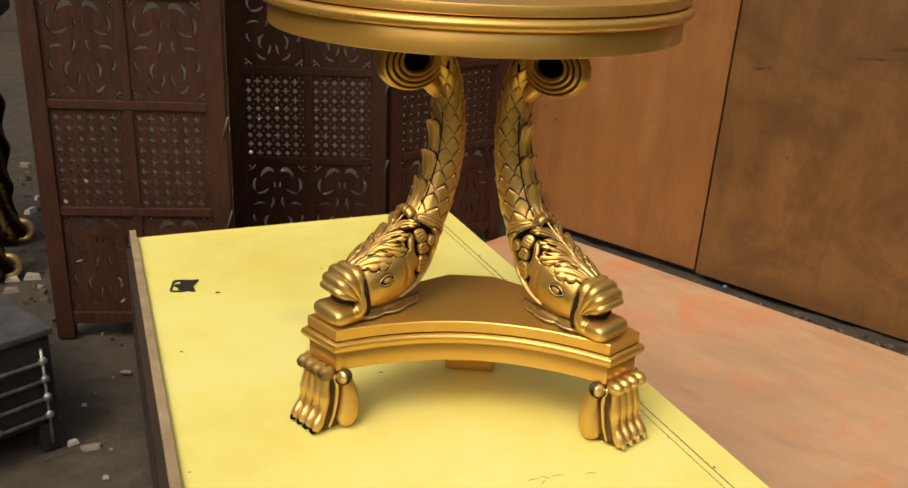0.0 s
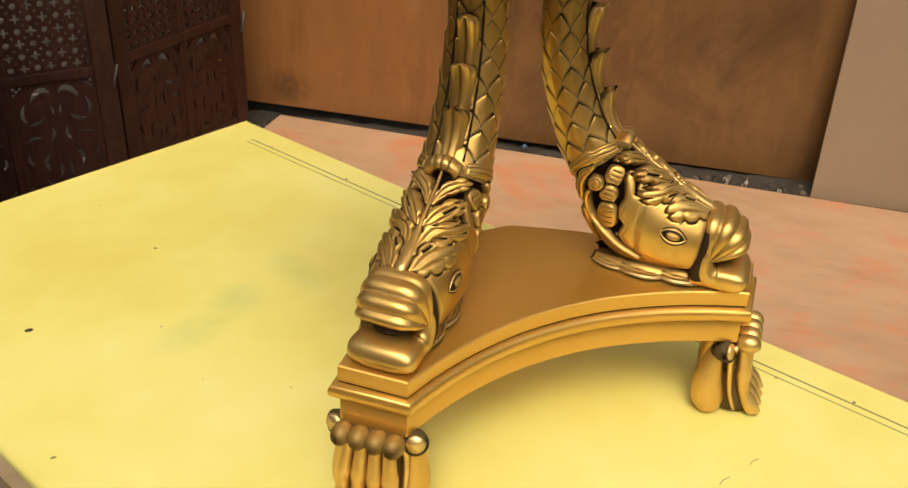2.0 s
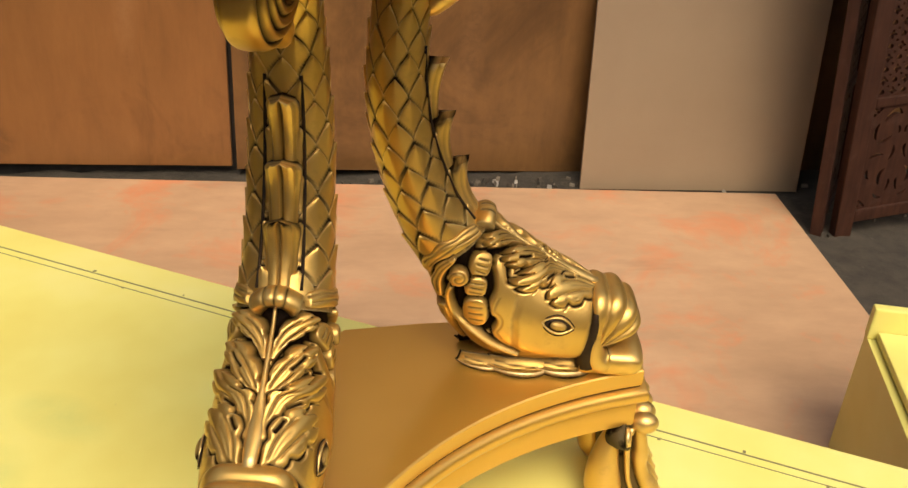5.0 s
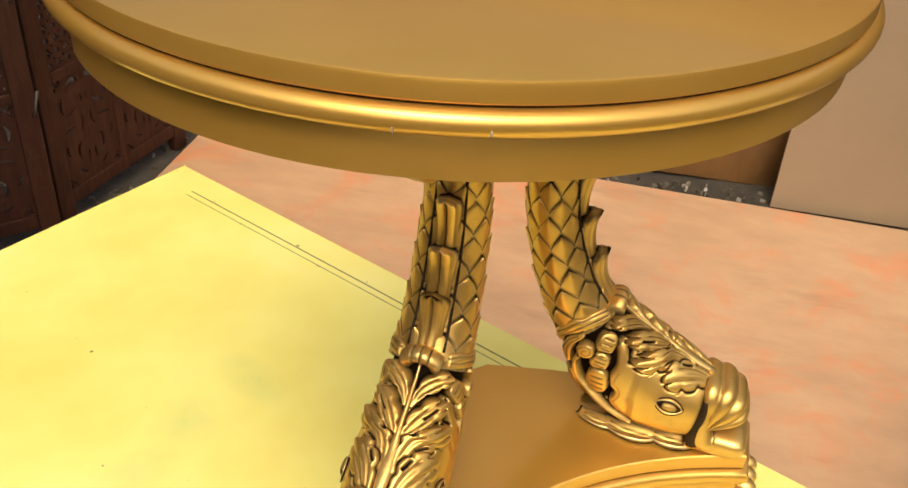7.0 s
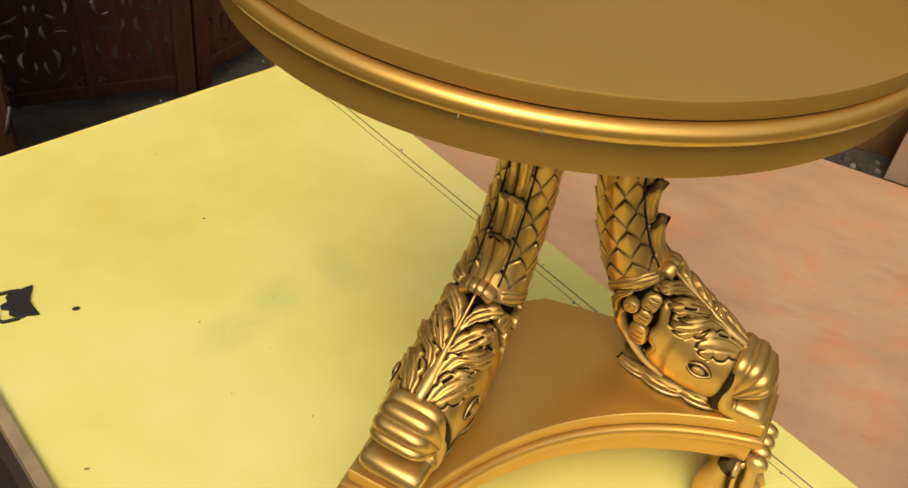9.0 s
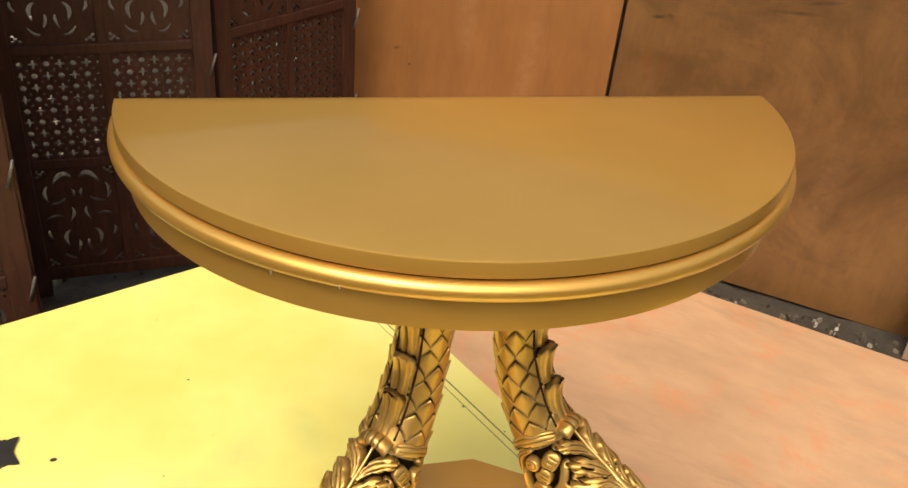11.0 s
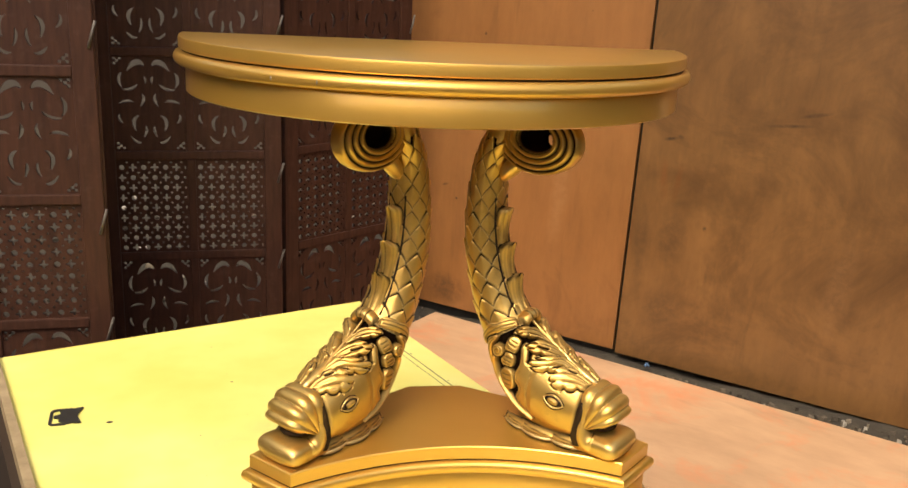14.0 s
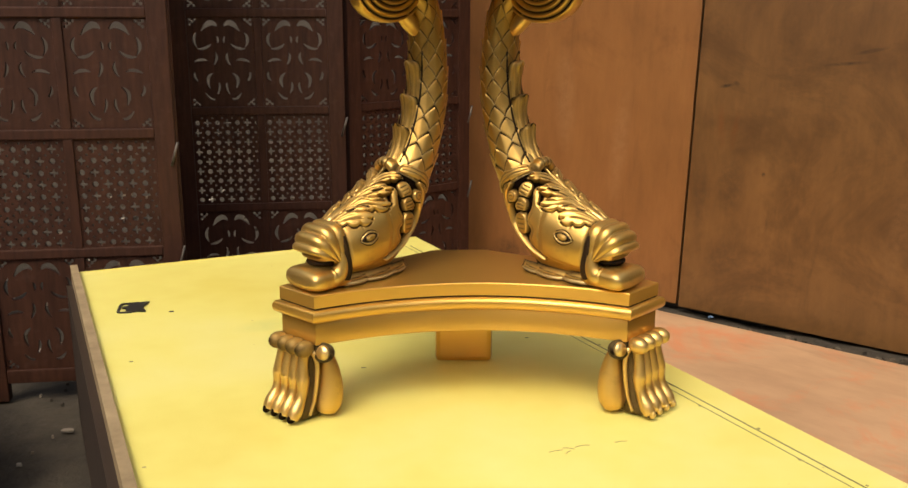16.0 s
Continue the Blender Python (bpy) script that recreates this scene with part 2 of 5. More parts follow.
def litter_material():
    """Shavings, offcuts and grit: each bit has a tone of its own."""
    m, nt, bs = material("mixed_litter")
    geo = nt.nodes.new("ShaderNodeNewGeometry")
    tone = ramp(nt, geo.outputs["Random Per Island"], [(0.0, (0.035, 0.026, 0.017)), (0.55, (0.10, 0.078, 0.052)), (0.80, (0.26, 0.21, 0.15)), (1.0, (0.55, 0.50, 0.42))])
    fine = noise_tex(nt, coords(nt), 80.0, 3)
    nt.links.new(mix(nt, 0.35, tone, mix(nt, fine, (0.03, 0.022, 0.015), tone)), bs.inputs["Base Color"])
    bs.inputs["Roughness"].default_value = 0.85
    return m


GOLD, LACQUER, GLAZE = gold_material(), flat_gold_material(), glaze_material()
YELLOW = yellow_material()
PINK = plywood_material("reddish_plywood", (0.55, 0.340, 0.195), (0.43, 0.255, 0.140), (0.64, 0.20, 0.075), 0.5, (1, 4, 1), (0.53, 0.68))
WALL_A = plywood_material("brown_plywood", (0.305, 0.130, 0.040), (0.203, 0.083, 0.024), (0.122, 0.046, 0.012), 0.40, (7, 7, 0.8), (0.58, 0.78),
                         ((0.07, 0.500, 0.016, 0.006, 20, 0.9, (0.04, 0.015, 0.006)), (0.12, 0.455, 0.006, 0.006, 0, 0.9, (0.04, 0.015, 0.006)), (0.30, 0.70, 0.05, 0.22, 4, 0.35, (0.40, 0.20, 0.09)),
                          (0.52, 0.55, 0.04, 0.26, -3, 0.30, (0.40, 0.20, 0.09)), (0.10, 0.10, 0.10, 0.07, 0, 0.7, (0.06, 0.028, 0.012))))
WALL_B = plywood_material("stained_plywood", (0.225, 0.108, 0.034), (0.105, 0.047, 0.014), (0.050, 0.021, 0.006), 0.40, (5, 5, 1.0), (0.48, 0.68),
                         ((0.885, 0.790, 0.030, 0.007, 12, 1.0, (0.030, 0.013, 0.005)), (0.915, 0.800, 0.014, 0.008, -20, 0.8, (0.030, 0.013, 0.005)), (0.880, 0.660, 0.016, 0.085, 6, 0.75, (0.155, 0.055, 0.012)),
                          (0.925, 0.650, 0.013, 0.075, -5, 0.80, (0.130, 0.045, 0.010)), (0.930, 0.470, 0.055, 0.110, 0, 0.55, (0.050, 0.024, 0.010)), (0.830, 0.430, 0.035, 0.160, 3, 0.50, (0.055, 0.028, 0.012)),
                          (1.235, 0.878, 0.075, 0.007, 7, 0.95, (0.040, 0.018, 0.007)), (1.300, 0.918, 0.055, 0.008, 14, 0.90, (0.040, 0.018, 0.007)), (1.03, 0.52, 0.008, 0.010, 0, 0.9, (0.030, 0.013, 0.005)),
                          (0.93, 0.22, 0.09, 0.09, 0, 0.5, (0.045, 0.022, 0.010)), (1.45, 0.42, 0.05, 0.20, -4, 0.35, (0.26, 0.13, 0.05))))
BEIGE = plain_material("beige_laminate", (0.255, 0.172, 0.102), (0.290, 0.200, 0.120), 3.0, 0.45, 0.03)
SCREEN = carved_wood_material()
BATTEN = plain_material("raw_wood", (0.22, 0.155, 0.080), (0.38, 0.28, 0.155), 18.0, 0.7, 0.15)
SIDE = plain_material("dark_plywood_side", (0.020, 0.011, 0.006), (0.038, 0.022, 0.012), 8.0, 0.6, 0.1)
GROUND = ground_material()
BLACK_WOOD = plain_material("black_painted_wood", (0.010, 0.009, 0.008), (0.032, 0.029, 0.026), 22.0, 0.45, 0.2)
DUSTY = plain_material("dusty_black_paint", (0.026, 0.024, 0.023), (0.085, 0.080, 0.074), 24.0, 0.5, 0.2)
IRON = plain_material("worn_iron", (0.20, 0.19, 0.175), (0.42, 0.40, 0.37), 50.0, 0.42, 0.2, 0.6)
RUST = plain_material("rusty_iron", (0.06, 0.050, 0.042), (0.15, 0.13, 0.11), 50.0, 0.6, 0.2, 0.4)
BLACK = plain_material("black_plastic", (0.015, 0.013, 0.011), (0.03, 0.027, 0.024), 60.0, 0.5, 0.1)
PENCIL = plain_material("pencil_graphite", (0.16, 0.14, 0.05), (0.26, 0.23, 0.09), 300.0, 0.6, 0.0)
DEBRIS = plain_material("wood_shavings", (0.13, 0.105, 0.08), (0.30, 0.25, 0.20), 30.0, 0.85, 0.2)
LITTER = litter_material()
# pale tone of the added south wall, for the gold fronts to reflect
BOUNCE_WALL = plain_material("added_wall_plaster", (0.42, 0.37, 0.30), (0.56, 0.50, 0.42), 1.5, 0.9, 0.2)
# dark tone of the other added walls, to hold back light from the horizon
DARK_WALL = plain_material("added_dark_wall", (0.045, 0.036, 0.028), (0.085, 0.070, 0.055), 2.5, 0.85, 0.2)


# ---- building helpers ----
def mesh_object(name, bm, mat, smooth=True, glaze=None):
    me = bpy.data.meshes.new(name)
    bmesh.ops.recalc_face_normals(bm, faces=bm.faces[:])
    bm.to_mesh(me)
    bm.free()
    me.materials.append(mat)
    if smooth:
        me.shade_smooth()
    if glaze is not None:
        at = me.attributes.new("glaze", "FLOAT", "POINT")
        at.data.foreach_set("value", np.asarray(glaze, dtype=np.float32))
    return new(name, me)


def part(name, bm, mat, parent, label="", smooth=True, glaze=None):
    """One mesh under a thing or under a part."""
    ob = mesh_object(name, bm, mat, smooth, glaze)
    ob.parent = parent
    if label:
        ob["label"] = label
    return ob


def empty(name, m=None):
    ob = new(name)
    ob.empty_display_size = 0.1
    if m is not None:
        ob.matrix_world = m
    return ob


def box(bm, lo, hi, m=None, bevel=0.0):
    r = bmesh.ops.create_cube(bm, size=1.0)
    vs = r["verts"]
    size = Vector(hi) - Vector(lo)
    mid = (Vector(hi) + Vector(lo)) / 2
    for v in vs:
        v.co = Vector((v.co.x * size.x, v.co.y * size.y, v.co.z * size.z)) + mid
    if bevel:
        es = list({e for v in vs for e in v.link_edges})
        r = bmesh.ops.bevel(bm, geom=es, offset=bevel, segments=2, affect="EDGES", profile=0.6)
        vs = list({v for f in r["faces"] for v in f.verts} | {v for v in vs if v.is_valid})
    if m is not None:
        for v in vs:
            v.co = m @ v.co
    return vs


def boxed(name, lo, hi, mat, parent, label="", m=None, bevel=0.0):
    bm = bmesh.new()
    box(bm, lo, hi, m, bevel)
    return part(name, bm, mat, parent, label, smooth=False)


def rings(bm, loops, closed=True, caps=True):
    """Skins a list of loops of points, all of one length."""
    rows = [[bm.verts.new(p) for p in loop] for loop in loops]
    n = len(rows[0])
    for a, b in zip(rows, rows[1:]):
        for i in range(n if closed else n - 1):
            j = (i + 1) % n
            bm.faces.new((a[i], a[j], b[j], b[i]))
    if caps:
        bm.faces.new(rows[0][::-1])
        bm.faces.new(rows[-1])
    return rows


def tube(bm, pts, radii, seg=8, squash=1.0):
    """A round-ended tube through pts."""
    pts = [Vector(p) for p in pts]
    loops = []
    side = None
    for i, p in enumerate(pts):
        d = (pts[min(i + 1, len(pts) - 1)] - pts[max(i - 1, 0)]).normalized()
        if side is None:
            side = d.orthogonal().normalized()
        side = (side - d * side.dot(d)).normalized()
        up = d.cross(side)
        r = radii[i] if isinstance(radii, (list, tuple)) else radii
        loops.append([p + side * (math.cos(a) * r) + up * (math.sin(a) * r * squash)
                      for a in (2 * math.pi * k / seg for k in range(seg))])
    rings(bm, loops)


def ball(bm, at, size, m=None, seg=14):
    r = bmesh.ops.create_uvsphere(bm, u_segments=seg, v_segments=max(6, seg // 2 + 1), radius=1.0)
    for v in r["verts"]:
        p = Vector((v.co.x * size[0], v.co.y * size[1], v.co.z * size[2]))
        v.co = Vector(at) + (m.to_3x3() @ p if m is not None else p)
    return r["verts"]


def spline(pts, n):
    """n points along a Catmull-Rom curve through rows of numbers."""
    p = np.asarray(pts, float)
    p = np.vstack([2 * p[0] - p[1], p, 2 * p[-1] - p[-2]])
    out = []
    for t in np.linspace(0, len(p) - 3, n):
        i = min(int(t), len(p) - 4)
        f = t - i
        a, b, c, d = p[i:i + 4]
        out.append(0.5 * (2 * b + (c - a) * f + (2 * a - 5 * b + 4 * c - d) * f * f + (3 * b - a - 3 * c + d) * f ** 3))
    return np.array(out)


# ---- the ground, the sheets and the walls ----
GZ = -0.425
bm = bmesh.new()
n = 90
span = 3.2
grid = [[bm.verts.new((-span + 2 * span * i / n + 0.3, -span + 2 * span * j / n + 0.6,
                       GZ + (0.012 * (noise.noise(Vector((i * 0.9, j * 0.9, 3.0)))) + 0.010 * noise.noise(Vector((i * 0.23, j * 0.23, 7.0))) - 0.006)
                       * min(1.0, min(i, j, n - i, n - j) / 6)))
         for j in range(n + 1)] for i in range(n + 1)]
for i in range(n):
    for j in range(n):
        bm.faces.new((grid[i][j], grid[i + 1][j], grid[i + 1][j + 1], grid[i][j + 1]))
edge_loop = [e for e in bm.edges if e.is_boundary]
r = bmesh.ops.extrude_edge_only(bm, edges=edge_loop)
for v in [g for g in r["geom"] if isinstance(g, bmesh.types.BMVert)]:
    v.co.x, v.co.y = v.co.x * 40, v.co.y * 40
ground = mesh_object("ground", bm, GROUND)
tagged(ground, "dark trodden dirt floor of the yard strewn with wood chips", "ground", kind="structure")


def sheet_matrix(corner, along):
    """A frame with x along the given direction in plan, from a corner."""
    ax = Vector((along[0], along[1], 0)).normalized()
    ay = Vector((-ax.y, ax.x, 0))
    m = Matrix((ax, ay, (0, 0, 1))).transposed().to_4x4()
    m.translation = corner
    return m


# the large plywood sheet that lies on the ground
pm = sheet_matrix((0.180, 2.105, GZ + 0.004), (1.748, -1.471))
bm = bmesh.new()
box(bm, (0, -1.52, 0), (2.283, 0, 0.012), bevel=0.001)
pink = mesh_object("plywood_sheet", bm, PINK, smooth=False)
pink.matrix_world = pm
tagged(pink, "large reddish plywood sheet with orange stains lying on the ground", "plywood sheet")

# the plywood hoarding
wm = sheet_matrix((0.122, 2.165, GZ - 0.01), (1.246, -0.883))
JOINT = 0.785
for nm, x0, x1, off, mat, lab in (
        ("wall_north", -0.16, JOINT - 0.011, 0.02, WALL_A, "wall panel of smooth orange-brown plywood"),
        ("wall_east", JOINT + 0.004, 3.3, 0.0, WALL_B, "wall panel of darker stained brown plywood")):
    bm = bmesh.new()
    box(bm, (x0, off, 0.03), (x1, off + 0.018, 2.5), bevel=0.0015)
    w = mesh_object(nm, bm, mat, smooth=False)
    w.matrix_world = wm @ Matrix.Translation((JOINT, 0, 0)) @ Matrix.Rotation(radians(1.3), 4, "Y") @ Matrix.Translation((-JOINT, 0, 0))
    tagged(w, lab, "wall", kind="structure")
bm = bmesh.new()
box(bm, (-0.16, 0.05, 0), (3.4, 0.09, 2.5))
w = mesh_object("wall_backing", bm, BLACK_WOOD, smooth=False)
w.matrix_world = wm
tagged(w, "dark timber backing behind the plywood panels", "wall", kind="structure")

# plain walls added far behind: they close the yard and shape light and reflections
for nm, lo, hi, mat in (("wall_south", (-7, -7.2, GZ), (7, -7.0, GZ + 3.0), BOUNCE_WALL), ("wall_west", (-7.2, -7.0, GZ), (-7.0, 6.0, GZ + 4.4), DARK_WALL),
                        ("wall_far_north", (-7, 6.0, GZ), (7, 6.2, GZ + 4.4), DARK_WALL), ("wall_far_east", (7.0, -7.0, GZ), (7.2, 6.0, GZ + 4.4), DARK_WALL)):
    bm = bmesh.new()
    box(bm, lo, hi)
    tagged(mesh_object(nm, bm, mat, smooth=False), "plain wall added round the yard to shape its light", "wall", kind="structure")

# the beige board that leans on the hoarding
bmx = sheet_matrix((1.505, 1.03, GZ + 0.002), (0.52, -0.42)) @ pose(0, 0, 0, -7, 0, 0)
bm = bmesh.new()
box(bm, (0, 0, 0), (0.66, 0.012, 1.6), bevel=0.001)
beige = mesh_object("laminate_board", bm, BEIGE, smooth=False)
beige.matrix_world = bmx
tagged(beige, "smooth beige laminated board leaning against the plywood wall", "board")


# ---- the yellow work table ----
def table_z(y):
    return -0.0245 * (y + 0.08)


bench = empty("work_table", pose(0, 0, 0))
tagged(bench, "low work table with a yellow painted plywood top and pencil lines", "table")
B_R = Vector((-0.119, 1.172))          # back right corner in plan
B_ALONG = Vector((0.594, -1.302)).normalized()
B_ACROSS = Vector((-0.776, -0.397)).normalized()
B_LEN, B_WID = 1.83, 0.872


def board_point(a, c, up=0.0):
    p = B_R + B_ALONG * a + B_ACROSS * c
    return Vector((p.x, p.y, table_z(p.y) + up))


def board_prism(name, a0, a1, c0, c1, lo, hi, mat, label="", bevel=0.001):
    bm = bmesh.new()
    box(bm, (0, 0, 0), (1, 1, 1))
    for v in bm.verts:
        a, c, u = a0 + (a1 - a0) * v.co.x, c0 + (c1 - c0) * v.co.y, lo + (hi - lo) * v.co.z
        v.co = board_point(a, c, u)
    if bevel:
        bmesh.ops.bevel(bm, geom=bm.edges[:], offset=bevel, segments=2, affect="EDGES")
    return part(name, bm, mat, bench, label, smooth=False)


board_prism("tabletop", 0, B_LEN, 0, B_WID, -0.018, 0.0, YELLOW, "yellow painted plywood top with faint green smears", 0.002)
board_prism("batten", -0.03, B_LEN, B_WID + 0.003, B_WID + 0.017, -0.07, 0.013, BATTEN, "raw pale wood batten")
board_prism("side_panel", -0.01, B_LEN, B_WID + 0.0175, B_WID + 0.030, -0.39, -0.030, SIDE, "dark plywood side panel")
board_prism("side_panel", 0.02, B_LEN, 0.03, 0.045, -0.39, -0.019, SIDE, "dark plywood side panel")
board_prism("side_panel", 0.02, 0.035, 0.05, B_WID, -0.37, -0.019, SIDE, "dark plywood side panel")
board_prism("side_panel", B_LEN - 0.04, B_LEN - 0.025, 0.05, B_WID, -0.42, -0.019, SIDE, "dark plywood side panel")
for c, w in ((0.053, 0.0024), (0.068, 0.0012)):
    board_prism("pencil_line", 0.088, B_LEN, c, c + w, 0.0, 0.0006, PENCIL, "pencil line", 0)
bm = bmesh.new()
ball(bm, (-0.590, 0.466, table_z(0.466)), (0.0060, 0.0045, 0.0012), seg=10)
part("paint_spot", bm, SIDE, bench, "small dark paint spot")
for px, py, rx, ry in ((-0.389, 0.650, 0.0030, 0.0022), (-0.174, 0.143, 0.0050, 0.0018), (0.114, 0.301, 0.0040, 0.0016), (-0.573, 0.172, 0.0040, 0.0020)):
    bm = bmesh.new()
    ball(bm, (px, py, table_z(py)), (rx, ry, 0.0010), seg=10)
    part("paint_spot", bm, PENCIL, bench, "small dull paint spot")
for px, py, ln, turn in ((0.112, -0.176, 0.020, 0.35), (0.130, -0.168, 0.016, -0.2), (0.150, -0.160, 0.022, 0.3), (0.128, -0.180, 0.012, 0.9), (0.205, -0.147, 0.018, 0.25)):
    bm = bmesh.new()
    dx, dy = math.cos(turn) * ln / 2, math.sin(turn) * ln / 2
    tube(bm, [(px - dx, py - dy, table_z(py - dy)), (px, py + 0.002, table_z(py)), (px + dx, py + dy, table_z(py + dy))], 0.0005, 5)
    part("pencil_scribble", bm, PENCIL, bench, "short pencil scribble")
random.seed(4)
for k in range(16):
    a = 0.16 + k * 0.1 + random.uniform(-0.02, 0.02)
    t0 = 0.047 + 0.022 * (k % 2)
    board_prism("pencil_tick", a, a + random.uniform(0.0015, 0.006), t0, t0 + random.uniform(0.002, 0.005), 0.0, 0.0007, PENCIL, "", 0)

# ---- the gold console table ----
console = empty("console_table", pose(0, 0, 0))
tagged(console, "half-moon gold console table with carved dolphin legs on the yellow table", "console table")


def outline_offset(pts, d):
    """Moves a closed outline (counter-clockwise) outwards by d."""
    out = []
    n = len(pts)
    for i in range(n):
        a, b, c = Vector(pts[i - 1]), Vector(pts[i]), Vector(pts[(i + 1) % n])
        e1, e2 = (b - a).normalized(), (c - b).normalized()
        n1, n2 = Vector((e1.y, -e1.x)), Vector((e2.y, -e2.x))
        k = (n1 + n2)
        k = k / max(0.35, k.length_squared) * 2 if k.length > 1e-6 else n1
        out.append(b + k * d)
    return out


def moulded(name, pts, levels, mat, parent, label=""):
    """A solid from one outline: levels are rows of (height, offset)."""
    bm = bmesh.new()
    loops = []
    for z, d in levels:
        loops.append([(p.x, p.y, z) for p in outline_offset(pts, d)])
    rings(bm, loops)
    ob = part(name, bm, mat, parent, label, smooth=False)
    me = ob.data
    me.polygons.foreach_set("use_smooth", [True] * len(me.polygons))
    me.set_sharp_from_angle(angle=radians(38))
    return ob


# half-moon top
TOP_C, TOP_A, TOP_B = Vector((-0.030, 0.202)), 0.357, 0.330
top_outline = [Vector((TOP_C.x - TOP_A * math.cos(a), TOP_C.y - TOP_B * math.sin(a))) for a in np.linspace(0, math.pi, 97)]
top = moulded("tabletop", top_outline, [(0.7078, -0.004), (0.7084, -0.001), (0.7096, 0.0), (0.7215, 0.0), (0.7240, -0.0008), (0.725, -0.003)],
              LACQUER, console, "half-moon gold lacquered top")
bead_prof = [(0.7058 - 0.0190 * (0.5 - 0.5 * math.cos(a)), -0.004 + 0.0112 * math.sin(a) ** 0.85) for a in np.linspace(0, math.pi, 13)]
moulded("bead", top_outline, [(z, d) for z, d in bead_prof[::-1]], LACQUER, console, "rounded gold bead round the top")
moulded("groove", top_outline, [(0.7030, -0.0034), (0.7082, -0.0034)], GLAZE, console, "dark glazed groove")
moulded("apron", top_outline, [(0.6500, -0.0105), (0.6515, -0.0085), (0.6850, -0.0085), (0.6864, -0.0095)], LACQUER, console, "plain gold apron")
moulded("groove", top_outline, [(0.6848, -0.0115), (0.6880, -0.0078)], GLAZE, console, "dark glazed groove")
# two small chips on the bead
for cx, cy in ((-0.240, -0.085), (-0.188, -0.110)):
    bm = bmesh.new()
    ball(bm, (cx, cy, 0.697), (0.0010, 0.0010, 0.0028), seg=8)
    part("chip", bm, BATTEN, console, "pale chip in the gilding")

# plinth with a hollow front
PL = pose(0, 0, 0, 0, 0, 1.8)


def plinth_outline():
    pts = []
    for x in np.linspace(-0.2235, 0.2235, 41):
        pts.append(Vector((x, -0.004 - 0.060 * (x / 0.2235) ** 2)))
    pts += [Vector((0.2795, -0.009))]
    for f in (0.25, 0.5, 0.75):
        pts.append(Vector((0.2795 + (0.036 - 0.2795) * f + 0.012 * math.sin(math.pi * f), -0.009 + 0.203 * f + 0.010 * math.sin(math.pi * f))))
    pts += [Vector((0.036, 0.194)), Vector((-0.048, 0.194))]
    for f in (0.25, 0.5, 0.75):
        g = 1 - f
        pts.append(Vector((-(0.2795 + (0.036 - 0.2795) * g + 0.012 * math.sin(math.pi * g)), -0.009 + 0.203 * g + 0.010 * math.sin(math.pi * g))))
    pts += [Vector((-0.2795, -0.009))]
    return [(PL @ Vector((p.x, p.y, 0))).to_2d() for p in pts]


pl = plinth_outline()
plinth = moulded("plinth", pl, [(0.1672, -0.003), (0.1680, 0.0), (0.1855, 0.0), (0.187, -0.0015)], LACQUER, console, "gold plinth with a hollowed front")
pb = [(0.1655 - 0.0185 * (0.5 - 0.5 * math.cos(a)), 0.0005 + 0.0080 * math.sin(a) ** 0.8) for a in np.linspace(0, math.pi, 13)]
moulded("bead", pl, pb[::-1], LACQUER, console, "rounded gold bead round the plinth")
moulded("groove", pl, [(0.1636, -0.0012), (0.1676, -0.0012)], GLAZE, console, "dark glazed groove")
moulded("fascia", pl, [(0.112, -0.003), (0.1135, -0.0015), (0.1455, -0.0015), (0.1475, -0.0030)], LACQUER, console, "plain gold fascia")

# plain back foot
bm = bmesh.new()
box(bm, (-0.054, 0.172, -0.006), (0.043, 0.2000, 0.113), bevel=0.009)
for v in bm.verts:
    v.co.z = max(v.co.z, table_z(v.co.y) + 0.0002)
part("back_foot", bm, LACQUER, console, "plain gold block foot", smooth=False)

# carved paw feet
DH = Vector((0.73, -0.684, 0)).normalized()      # the way the right dolphin faces
DN = Vector((0.684, 0.73, 0)).normalized()       # across it


def frame_of(mirror):
    """Plan frame of a leg: x outwards, y across, mirrored for the left one."""
    def put(s, c, z):
        p = Vector((0.030, 0.158, 0)) + DH * s + DN * c
        if mirror:
            # the left leg is turned a little more to the front
            x, y = 0.030 - p.x, p.y - 0.158
            return Vector((-0.042 + x * 0.9995 - y * 0.0320, 0.158 + y * 0.9995 + x * 0.0320, z))
        return Vector((p.x - 0.006, p.y, z))
    return put


